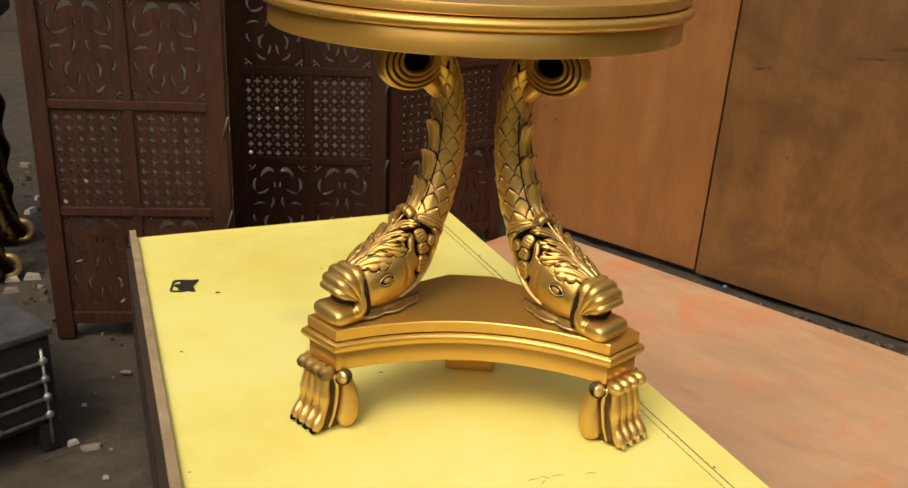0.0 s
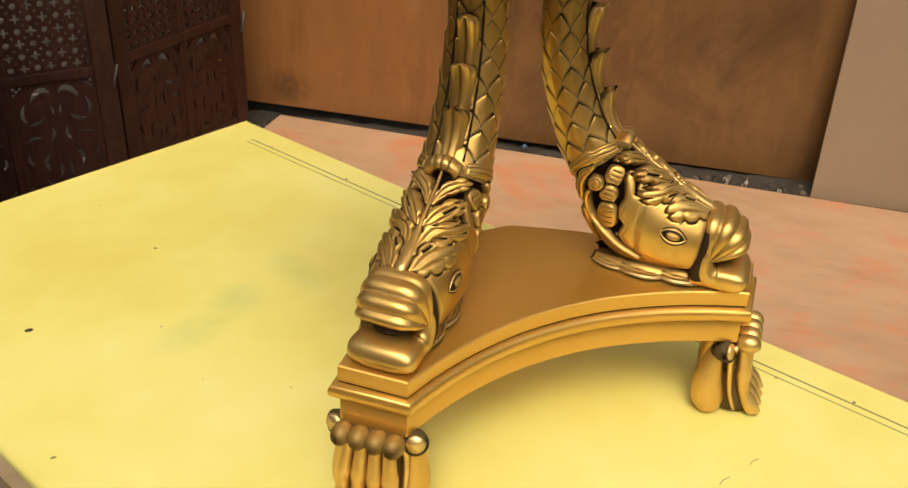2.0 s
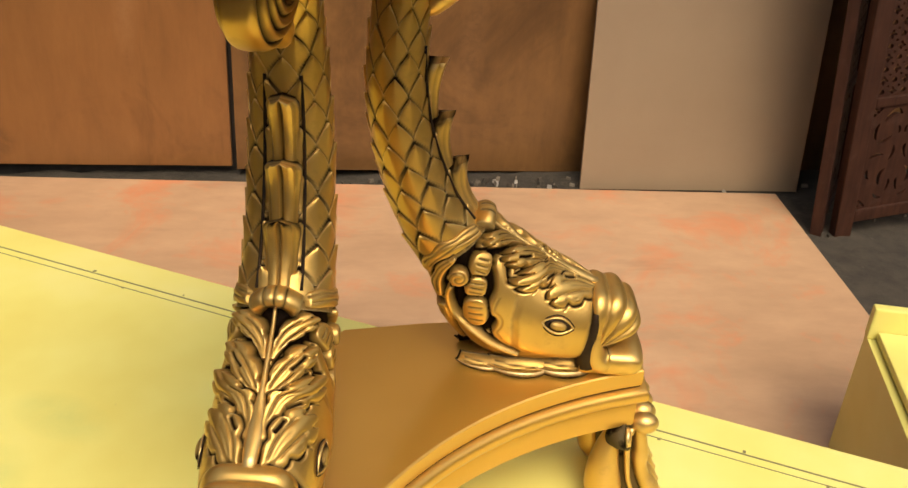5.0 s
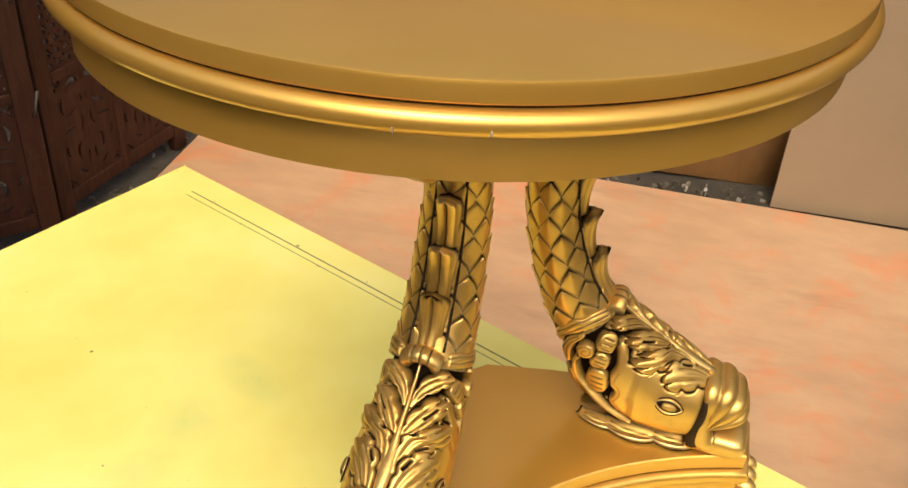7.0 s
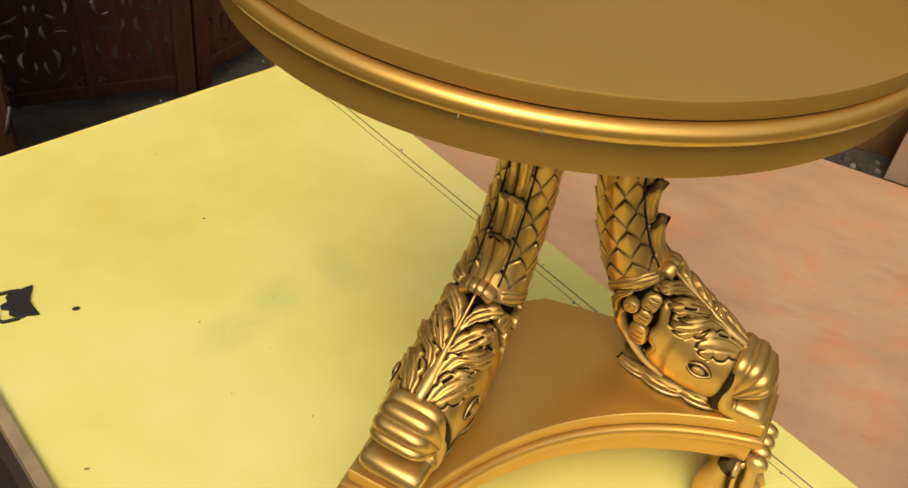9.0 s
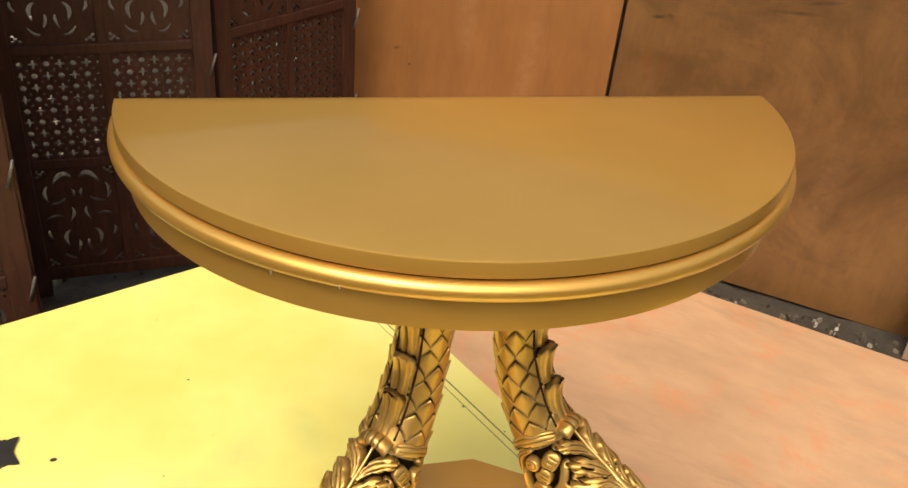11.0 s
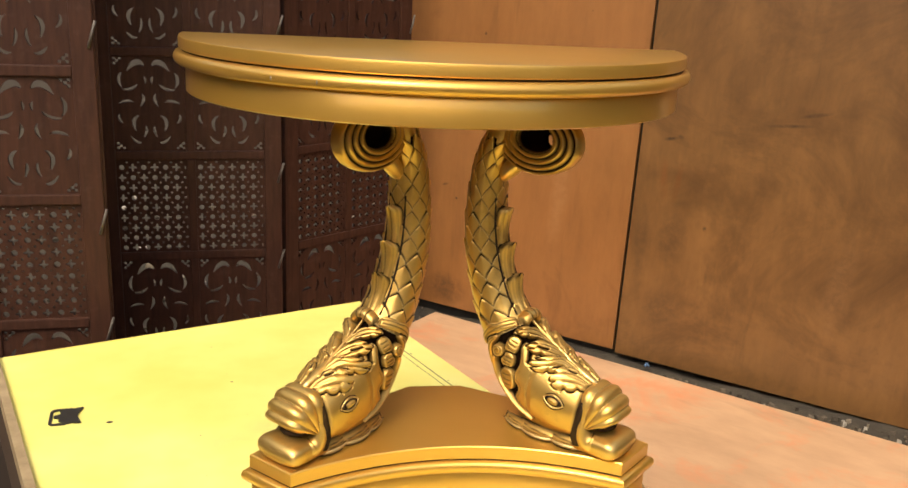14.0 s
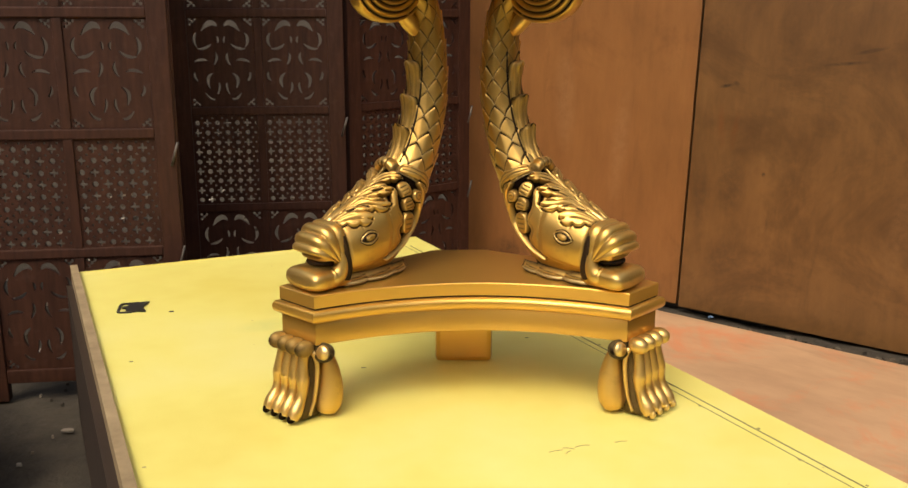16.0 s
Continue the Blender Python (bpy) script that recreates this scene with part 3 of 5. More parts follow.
def paw(mirror):
    out = Vector((0.70, -0.714, 0)).normalized()
    side = Vector((0.714, 0.70, 0)).normalized()

    def q(s, c, z):
        p = Vector((0.2515, -0.0365, 0)) + out * (s - 0.250) + side * c
        if mirror:
            p.x = -p.x
        p = PL @ p
        return Vector((p.x, p.y, max(z, table_z(p.y) + 0.0003)))
    # core dark all over: glaze and the shade between the toes in one colour
    core = _paw_core(q)
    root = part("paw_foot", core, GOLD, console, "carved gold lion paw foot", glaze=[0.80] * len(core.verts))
    ang = math.atan2(-0.714, -0.70 if mirror else 0.70)
    rot = Matrix.Rotation(ang + PL.to_euler().z, 4, "Z")
    for k, c in enumerate((-0.027, -0.009, 0.009, 0.027)):
        bm = bmesh.new()
        pts = [(0.258, c * 0.90, 0.104), (0.261, c * 0.90, 0.092), (0.2645, c * 0.96, 0.074), (0.2655, c * 1.00, 0.062), (0.267, c * 1.02, 0.048),
               (0.272, c * 1.03, 0.034), (0.281, c * 1.04, 0.020), (0.288, c * 1.05, 0.009)]
        rad = [0.0090, 0.0076, 0.0084, 0.0098, 0.0080, 0.0080, 0.0104, 0.0086]
        dense = spline([(*p, r) for p, r in zip(pts, rad)], 26)
        tube(bm, [q(*d[:3]) for d in dense], [max(0.002, d[3]) for d in dense], 12)
        part("toe", bm, GOLD, root)
        for name, grow, at, mat, lab in (("nail_cut", 1.0, 0.2885, GLAZE, "dark cut round the nail"), ("claw", 1.0, 0.2915, GOLD, "")):
            bm = bmesh.new()
            vs = ball(bm, (0, 0, 0), (0.0058, 0.0050 * grow, 0.0066 * grow), seg=10)
            cc = q(at, c * 1.05, 0.0105)
            for v in vs:
                p = rot @ v.co + cc
                v.co = (p.x, p.y, max(p.z, table_z(p.y) + 0.0003))
            part(name, bm, mat, root, lab)
        bm = bmesh.new()
        vs = ball(bm, (0, 0, 0), (0.0158, 0.0118, 0.0124), seg=18)
        cc = q(0.263, c * 1.10, 0.1095)
        for v in vs:
            v.co = rot @ v.co + cc
        part("knuckle", bm, GOLD, root)
    for c in (-0.036, 0.036):
        sg = math.copysign(1, c)
        bm = bmesh.new()
        pts = spline([(0.230, c * 0.92, 0.100, 0.0085), (0.226, c * 1.00, 0.082, 0.0125), (0.224, c * 1.04, 0.056, 0.0175), (0.226, c * 1.04, 0.032, 0.0205), (0.229, c * 1.02, 0.018, 0.0200), (0.231, c * 0.98, 0.007, 0.0150)], 22)
        tube(bm, [q(*d[:3]) for d in pts], [d[3] for d in pts], 16)
        part("heel", bm, GOLD, root)
        # a leaf that ends in a round button beside the knuckles
        bm = bmesh.new()
        tube(bm, [q(0.226, c * 1.02, 0.094), q(0.234, c + sg * 0.006, 0.099), q(0.243, c + sg * 0.011, 0.103)], [0.0085, 0.0135, 0.0145], 18)
        part("button_leaf", bm, GOLD, root, "dark glazed leaf", glaze=[0.85] * len(bm.verts))
        bm = bmesh.new()
        tube(bm, [q(0.2425, c + sg * 0.0108, 0.1028), q(0.2465, c + sg * 0.0118, 0.1036)], [0.0112, 0.0100], 18)
        part("button", bm, GOLD, root, "round gold button")
        bm = bmesh.new()
        vein = spline([(0.250, c * 0.90, 0.104), (0.247, c * 1.04, 0.085), (0.250, c * 1.08, 0.058), (0.255, c * 1.06, 0.032), (0.264, c * 1.05, 0.010)], 14)
        tube(bm, [q(*d) for d in vein], [0.0042 - 0.0020 * k / 13 for k in range(14)], 8)
        part("tendon", bm, GOLD, root)
    return root


def _paw_core(q):
    """The block of the foot behind the toes, coloured dark for the gaps between them."""
    bm = bmesh.new()
    loops = []
    for z, s0, s1, w in ((0.004, 0.228, 0.282, 0.032), (0.020, 0.226, 0.276, 0.033), (0.050, 0.222, 0.264, 0.031),
                         (0.085, 0.222, 0.256, 0.030), (0.1125, 0.222, 0.258, 0.031)):
        loop = []
        for k in range(16):
            a = 2 * math.pi * k / 16
            cs, sn = math.cos(a), math.sin(a)
            e = 0.55
            loop.append(q((s0 + s1) / 2 + (s1 - s0) / 2 * math.copysign(abs(cs) ** e, cs), w * math.copysign(abs(sn) ** e, sn), z))
        loops.append(loop)
    rings(bm, loops)
    return bm


paw(False)
paw(True)

import functools

# ---- carved dolphin legs ----
# centre line in the leg's own plane: outwards, height, half thickness, half width
SPINE = spline([
    (0.058, 0.612, 0.019, 0.022), (0.044, 0.585, 0.021, 0.025), (0.036, 0.555, 0.0225, 0.027), (0.033, 0.520, 0.0245, 0.0295), (0.033, 0.480, 0.027, 0.032),
    (0.038, 0.440, 0.0285, 0.034), (0.049, 0.400, 0.0305, 0.0355), (0.067, 0.357, 0.0335, 0.0375), (0.093, 0.318, 0.0395, 0.0400),
    (0.122, 0.282, 0.053, 0.0425), (0.150, 0.254, 0.060, 0.0440), (0.180, 0.244, 0.0560, 0.0430), (0.207, 0.240, 0.049, 0.0410),
    (0.234, 0.237, 0.039, 0.0360)], 140)
_seg = np.r_[0, np.cumsum(np.hypot(*np.diff(SPINE[:, :2], axis=0).T))]
LEN = _seg[-1]
# direction of the centre line, eased so that the crown does not fold
_ang = np.unwrap(np.arctan2(np.gradient(SPINE[:, 1]), np.gradient(SPINE[:, 0])))
_ker = np.exp(-((_seg[:, None] - _seg[None, :]) / 0.026) ** 2)
_ang = (_ker * _ang[None, :]).sum(1) / _ker.sum(1)


class Skin:
    """The smooth body: a place for each (distance along, angle round), 0 on the back ridge."""

    def __init__(self, mirror):
        self.put = frame_of(mirror)

    def row(self, d):
        d = min(max(d, 0.0), LEN)
        return [np.interp(d, _seg, SPINE[:, k]) for k in range(4)]

    def place(self, d, th, lift=0.0):
        s, z, a, w = self.row(d)
        an = np.interp(min(max(d, 0.0), LEN), _seg, _ang)
        ts, tz = math.cos(an), math.sin(an)
        ns, nz = -tz, ts             # towards the back ridge
        ca, sa = math.cos(th), math.sin(th)
        a, w = a + lift, w + lift
        cr = 1.0
        return self.put(s + ns * a * ca * cr, w * sa, max(z + nz * a * ca * cr, 0.1875))

    def girth(self, d):
        r = self.row(d)
        return 0.5 * (r[2] + r[3])


def leaf(skin, d0, t0, d1, t1, width, rise, tip=0.3, lobes=0, veins=2, curl=0.0, bend=0.0, nu=14, nv=10, blunt=0.6, base=0.35, sink=0.004, groove=0.5):
    """A carved leaf, fin or scale on the skin from (d0, t0) to (d1, t1): a raised blade with cut veins."""
    bm = bmesh.new()
    gl = []
    rows = []
    g = skin.girth((d0 + d1) / 2)
    dx, dy = d1 - d0, (t1 - t0) * g
    ln = math.hypot(dx, dy)
    ux, uy = dx / ln, dy / ln
    for i in range(nu + 1):
        u = i / nu
        shape = (base + (1 - base) * math.sin(math.pi * min(1.0, (u + 0.02) * 0.8)) ** 0.8) if u < 0.62 else None
        if shape is None:
            top_w = base + (1 - base) * math.sin(math.pi * 0.64 * 0.8) ** 0.8
            f = (u - 0.62) / 0.38
            shape = top_w * max(0.0, 1 - f ** (1.0 / max(0.05, 1 - blunt) * 0.9)) ** (0.75)
        if lobes:
            shape *= 1 - 0.22 * abs(math.sin(math.pi * lobes * u)) ** 2 * (1 if u < 0.9 else 0)
        row = []
        for j in range(nv + 1):
            v = -1 + 2 * j / nv
            lat = v * shape * width / 2 + bend * math.sin(math.pi * u)
            d = d0 + ux * u * ln - uy * lat
            th = t0 + (uy * u * ln + ux * lat) / max(g, 1e-3)
            cut = abs(math.sin(math.pi * v * (veins + 0.5) / 1.0)) if veins else 1.0
            cut = min(1.0, cut * 1.6)
            prof = (1 - abs(v) ** 3)
            h = rise * prof * (0.35 + 0.65 * u ** 0.8) * (1 - groove * (1 - cut)) + curl * u ** 3 - sink * (1 - prof)
            row.append(bm.verts.new(skin.place(d, th, h)))
            edge = max(0.0, (abs(v) - 0.82) / 0.18)
            gl.append(min(1.0, 0.9 * edge + groove * 1.3 * (1 - cut) ** 2 * (0.4 if abs(v) > 0.9 else 1) + max(0, 0.16 - u) * 4 * 0.6))
        rows.append(row)
    for a, b in zip(rows, rows[1:]):
        for j in range(nv):
            bm.faces.new((a[j], a[j + 1], b[j + 1], b[j]))
    # a rim, so that the blade has a thickness
    rim = [e for e in bm.edges if e.is_boundary]
    nb = len(bm.verts)
    r = bmesh.ops.extrude_edge_only(bm, edges=rim)
    for v in [x for x in r["geom"] if isinstance(x, bmesh.types.BMVert)]:
        inner = skin.put(*_axis_point(skin, v.co))
        v.co += (inner - v.co).normalized() * 0.006
    gl += [1.0] * (len(bm.verts) - nb)
    return bm, gl


_axis = {}


def _axis_point(skin, co):
    """The nearest point of the centre line, as (s, 0, z)."""
    key = id(skin)
    if key not in _axis:
        _axis[key] = np.array([skin.put(s, 0, z) for s, z in SPINE[::4, :2]])
    k = int(np.argmin(((_axis[key] - np.array(co)) ** 2).sum(1)))
    return SPINE[::4][k][0], 0.0, SPINE[::4][k][1]


def on_side(s, z):
    """Distance along and angle round of a place in the side view."""
    best = None
    for k in range(2, len(SPINE) - 2):
        ts, tz = math.cos(_ang[k]), math.sin(_ang[k])
        ds, dz = s - SPINE[k][0], z - SPINE[k][1]
        along, off = ds * ts + dz * tz, -ds * tz + dz * ts
        if best is None or abs(along) < best[0]:
            best = (abs(along), _seg[k], off, SPINE[k][2])
    return best[1], math.acos(max(-0.999, min(0.999, best[2] / best[3])))


def scale_plate(skin, d0, d1, th, width, nu=18, nv=14):
    """A fish scale: a shield with a blunt point, its tip lifted clear of the next; glaze and painted shadow darken the
    cut beside its two lower neighbours.
    """
    def breadth(u):
        return 1.0 if u < 0.38 else max(0.02, 1 - ((min(u, 1.0) - 0.38) / 0.62) ** 1.65)

    bm = bmesh.new()
    rows, gl = [], []
    g = skin.girth((d0 + d1) / 2)
    for i in range(nu + 1):
        u = i / nu
        w, lower = breadth(u), u + 0.54
        row = []
        for j in range(nv + 1):
            v = -1 + 2 * j / nv
            h = 0.0002 + 0.0032 * u ** 1.4 * (1 - 0.10 * v * v) + 0.0009 * (1 - abs(v))
            row.append(bm.verts.new(skin.place(d0 + (d1 - d0) * u, th + v * w * width / 2 / g, h)))
            # shadow at the lower scales' edges, strongest by their tips, put into the glaze value
            aside = abs(abs(v) * w * 0.55 - 0.5)
            gap = aside - 0.55 * breadth(lower) if lower < 1 else math.hypot(aside, (lower - 1) * 1.5)
            near_tip = max(0.0, 1 - abs(lower - 0.98) / 0.42)
            gl.append(max(0.0, min(0.62 + 0.33 * near_tip, 1.05 + 0.35 * near_tip - gap / 0.08)))
        rows.append(row)
    for a, b in zip(rows, rows[1:]):
        for j in range(nv):
            bm.faces.new((a[j], a[j + 1], b[j + 1], b[j]))
    rim = [e for e in bm.edges if e.is_boundary]
    nb = len(bm.verts)
    r = bmesh.ops.extrude_edge_only(bm, edges=rim)
    for v in [x for x in r["geom"] if isinstance(x, bmesh.types.BMVert)]:
        inner = skin.put(*_axis_point(skin, v.co))
        v.co += (inner - v.co).normalized() * 0.0055
    gl += [1.0] * (len(bm.verts) - nb)
    return bm, gl


# outline of the bare cheek in the side view (outwards, height), with its wavy gill edge
CHEEK = ((0.1330, 0.3235), (0.1275, 0.3170), (0.1300, 0.3060), (0.1310, 0.2920), (0.1265, 0.2800), (0.1260, 0.2680), (0.1340, 0.2590), (0.1300, 0.2450),
         (0.1400, 0.2330), (0.1600, 0.2235), (0.1930, 0.2160), (0.2260, 0.2150), (0.2290, 0.2410), (0.2345, 0.2560), (0.2350, 0.2680), (0.2290, 0.2790),
         (0.1900, 0.2960), (0.1650, 0.2980), (0.1455, 0.2990), (0.1410, 0.3090), (0.1385, 0.3200))
# leaves of one half of the crown: spine as (distance along, millimetres from the ridge), half width in millimetres
CROWN = ((((0.352, 3), (0.334, 9), (0.321, 19), (0.314, 30)), 10.0), (((0.408, 4), (0.378, 11), (0.355, 21), (0.340, 33)), 13.5),
         (((0.466, 5), (0.428, 15), (0.395, 28), (0.366, 46)), 17.0), (((0.490, 10), (0.463, 19), (0.442, 30), (0.422, 43)), 16.0))
EYELETS = ((0.361, 19, 0.348, 27), (0.425, 21, 0.410, 32), (0.453, 14, 0.440, 20), (0.398, 13, 0.386, 17))
# striped lobes between gill and collar: centre and half axes in the side view, tilt
LOBES = ((0.1215, 0.3380, 0.0070, 0.0125, -25), (0.1160, 0.3160, 0.0108, 0.0128, -14), (0.1125, 0.2945, 0.0116, 0.0112, -6), (0.1140, 0.2660, 0.0128, 0.0175, 8))


def polygon_depth(x, y, pts):
    """Distance to a closed outline, positive within it."""
    best = np.full(x.shape, 9.0)
    inside = np.zeros(x.shape, bool)
    for (ax, ay), (bx, by) in zip(pts, pts[1:] + pts[:1]):
        ex, ey = bx - ax, by - ay
        f = np.clip(((x - ax) * ex + (y - ay) * ey) / (ex * ex + ey * ey), 0, 1)
        best = np.minimum(best, np.hypot(x - ax - f * ex, y - ay - f * ey))
        if ay != by:
            inside ^= ((ay > y) != (by > y)) & (x < ex * (y - ay) / ey + ax)
    return np.where(inside, best, -best)


def along_line(x, y, pts, n=24):
    """Place along a curve through pts (0 to 1, beyond 1 past its end) and the signed distance from it."""
    line = spline(pts, n)
    best, u, lat = np.full(x.shape, 9.0), np.zeros(x.shape), np.zeros(x.shape)
    for k in range(n - 1):
        (ax, ay), (ex, ey) = line[k], line[k + 1] - line[k]
        f = ((x - ax) * ex + (y - ay) * ey) / (ex * ex + ey * ey)
        f = np.clip(f, 0, 12.0 if k == n - 2 else 1)
        qx, qy = x - ax - f * ex, y - ay - f * ey
        dist = np.hypot(qx, qy)
        near = dist < best
        best = np.where(near, dist, best)
        u = np.where(near, (k + f) / (n - 1), u)
        lat = np.where(near, np.copysign(dist, ex * qy - ey * qx), lat)
    return u, lat


@functools.lru_cache(maxsize=None)
def carved_relief(neck):
    """The body as one carved surface: leaves cut on the head, glaze left in the cuts."""
    D = np.r_[np.linspace(0, 0.235, 60), np.linspace(0.235, LEN, 331)[1:]]
    TH = np.r_[np.linspace(-2.55, 2.55, 331), np.linspace(2.55, 2 * math.pi - 2.55, 22)[1:-1]]
    nd, na = len(D) - 1, len(TH)
    S, Z, A, W = (np.interp(D, _seg, SPINE[:, k])[:, None] for k in range(4))
    an = np.interp(D, _seg, _ang)[:, None]
    ts, tz = np.cos(an), np.sin(an)
    ca, sa = np.cos(TH)[None, :], np.sin(TH)[None, :]
    wrapped = (TH + math.pi) % (2 * math.pi) - math.pi
    sv, zv = S - tz * A * ca, Z + ts * A * ca
    d2 = D[:, None] + 0 * ca
    arc = np.abs(wrapped)[None, :] * 0.5 * (A + W)
    flank = np.clip((np.abs(wrapped)[None, :] - 0.45) / 0.2, 0, 1) + 0 * sv

    def smooth(x):
        x = np.clip(x, 0, 1)
        return x * x * (3 - 2 * x)

    lift = np.full(sv.shape, -0.0010)
    glaze = np.full(sv.shape, 0.10)
    # hollow, glazed ground between the collar, the gill and the stem of the curl
    stem = ((0.0930, 0.3000), (0.0875, 0.2860), (0.0900, 0.2700), (0.0985, 0.2560), (0.1290, 0.2320), (0.1580, 0.2190))
    hollow = polygon_depth(sv, zv, [(0.0800, 0.3260), (0.1060, 0.3460), (0.1300, 0.3560), (0.1500, 0.3250), (0.1400, 0.2400), (0.1180, 0.2390), (0.0990, 0.2540), (0.0890, 0.2700), (0.0850, 0.2900)])
    low = smooth(hollow / 0.003) * (d2 > 0.27)
    lift, glaze = lift - 0.0022 * low, np.maximum(glaze, 0.97 * low)
    under = smooth((0.026 - np.abs(arc)) / 0.004) * (d2 > 0.305)
    lift, glaze = lift - 0.0006 * under, np.maximum(glaze, 0.35 * under)

    def lay(height, mask, dark, ring):
        """Puts a raised form on the surface, with a dark cut round it."""
        nonlocal lift, glaze
        cut = ring * (1 - mask)
        lift, glaze = lift - 0.0020 * cut, np.maximum(glaze, cut)
        over = (mask > 0.02) & (height * mask > lift)
        lift = np.where(over, height * mask + np.minimum(lift, 0.001) * (1 - mask), lift)
        glaze = np.where(over, np.clip(dark + 0.95 * (1 - mask), 0, 1), glaze)

    # bare cheek, a step higher over the face than over the gill cover
    depth = polygon_depth(sv, zv, [tuple(p) for p in spline(CHEEK + CHEEK[:1], 100)[:-1]])
    mask = smooth(depth / 0.0016) * (np.abs(wrapped)[None, :] > 0.3)
    step = smooth((sv - 0.1500 - 0.10 * np.abs(zv - 0.262)) / 0.0075)
    fold = np.exp(-((sv - 0.1490 - 0.10 * np.abs(zv - 0.262)) / 0.0016) ** 2) * (zv < 0.292)
    height = 0.0030 + 0.0012 * smooth(depth / 0.008) + 0.0016 * step - 0.0004 * fold
    lay(height, mask, 0.22 * fold, smooth((depth + 0.0042) / 0.0014) * (depth < 0.004) * flank)
    # a second cut follows the gill edge
    follow = np.exp(-((depth - 0.0062) / 0.0007) ** 2) * (sv < 0.142) * (zv < 0.285) * (zv > 0.238)
    lift, glaze = lift - 0.0007 * follow, np.clip(glaze + 0.5 * follow, 0, 1)
    # striped lobes
    for cs, cz, rs, rz, tilt in LOBES:
        ct, st = math.cos(radians(tilt)), math.sin(radians(tilt))
        a, b = ((sv - cs) * ct + (zv - cz) * st) / rs, (-(sv - cs) * st + (zv - cz) * ct) / rz
        r = (np.abs(a) ** 2.6 + np.abs(b) ** 2.6) ** (1 / 2.6)
        mask = smooth((1 - r) * min(rs, rz) / 0.0014) * flank
        lines = np.zeros_like(a)
        for k in (-0.42, 0.0, 0.42):
            lines = np.maximum(lines, np.exp(-((b - k + 0.10 * a) * rz / 0.0008) ** 2) * (np.abs(a - 0.05) < 0.52))
        lay(0.0026 + 0.0018 * np.clip(1 - r * r, 0, 1) - 0.0009 * lines, mask, 0.95 * lines, smooth((1.0 + 0.0028 / min(rs, rz) - r) * min(rs, rz) / 0.0012) * flank)
    # stem of the curl
    u, lat = along_line(sv, zv, stem)
    hw = 0.0030 * (1.15 - 0.35 * np.clip(u, 0, 1))
    mask = smooth((hw - np.abs(lat)) / 0.0010) * (u < 1.02) * flank
    lay(0.0050 * np.clip(1 - (lat / hw) ** 2, 0, 1) ** 0.5 + 0.001, mask, 0 * u, smooth((hw + 0.0030 - np.abs(lat)) / 0.0012) * (u < 1.02) * flank)
    # the curl itself, wound once and a half
    ax, az = sv - 0.0960, zv - 0.3050
    rr, aa = np.hypot(ax, az), np.arctan2(az, ax)
    mask = smooth((0.0100 - rr) / 0.0012) * flank
    wind = np.exp(-((np.abs((rr / 0.0046 - aa / (2 * math.pi) + 0.35) % 1.0 - 0.5)) / 0.11) ** 2) * (rr > 0.0016)
    lay(0.0052 * np.clip(1 - (rr / 0.0125) ** 2, 0, 1) ** 0.5 + 0.002 - 0.0013 * wind, mask, 0.9 * wind, smooth((0.0126 - rr) / 0.0012) * flank)
    # collar: two long leaves with cut veins, their lobes turned to the scales
    for pts, wide, lobes in ((((0.0655, 0.3060), (0.0740, 0.3240), (0.0910, 0.3390), (0.1150, 0.3480)), 0.0100, 3), (((0.0800, 0.2760), (0.0760, 0.2960), (0.0800, 0.3120), (0.0900, 0.3240)), 0.0062, 2),
                             (((0.1060, 0.2080), (0.0900, 0.2280), (0.0850, 0.2480), (0.0830, 0.2640)), 0.0080, 2)):
        u, lat = along_line(sv, zv, pts)
        hw = wide * (0.55 + 0.45 * np.sin(math.pi * np.clip(u, 0, 1)) ** 0.6) * np.where(lat > 0, 1 - 0.30 * np.abs(np.cos(math.pi * lobes * np.clip(u, 0, 1))) ** 3, 1)
        v = lat / hw
        mask = smooth((1 - np.abs(v)) * hw / 0.0012) * (u > 0.01) * (u < 1.04) * flank
        lines = np.maximum(np.exp(-((v - 0.45) * hw / 0.0008) ** 2), np.exp(-((v + 0.20) * hw / 0.0008) ** 2)) * (u > 0.12) * (u < 0.92)
        lay(0.0030 + 0.0020 * np.clip(1 - v * v, 0, 1) - 0.0010 * lines, mask, 0.9 * lines, smooth((1 - np.abs(v)) * hw / 0.0012 + 2.2) * (u > -0.02) * (u < 1.08) * flank)
    # acanthus leaves of the crown, each of fluted fingers that part at the tip
    for pts, wide in CROWN:
        u, lat = along_line(d2, arc, [(a, b * 0.001) for a, b in pts])
        wide *= 0.001
        swell = 0.34 + 0.66 * smooth(u / 0.55)
        v0 = np.clip(lat / (wide * swell), -1.2, 1.2)
        finger = np.abs(np.cos(1.5 * math.pi * v0))                    # three rounded fingers across
        tip = 1.06 - 0.24 * np.abs(v0) ** 1.8 - 0.15 * (1 - finger) ** 3
        notch = 1 - 0.22 * np.exp(-((u - 0.36) / 0.05) ** 2) - 0.20 * np.exp(-((u - 0.68) / 0.05) ** 2)
        hw = wide * swell * notch
        v = lat / hw
        edge = np.minimum((1 - np.abs(v)) * hw, (tip - u) * 0.060)
        mask = smooth(edge / 0.0016) * (u > 0.0)
        flutes = np.zeros_like(v)
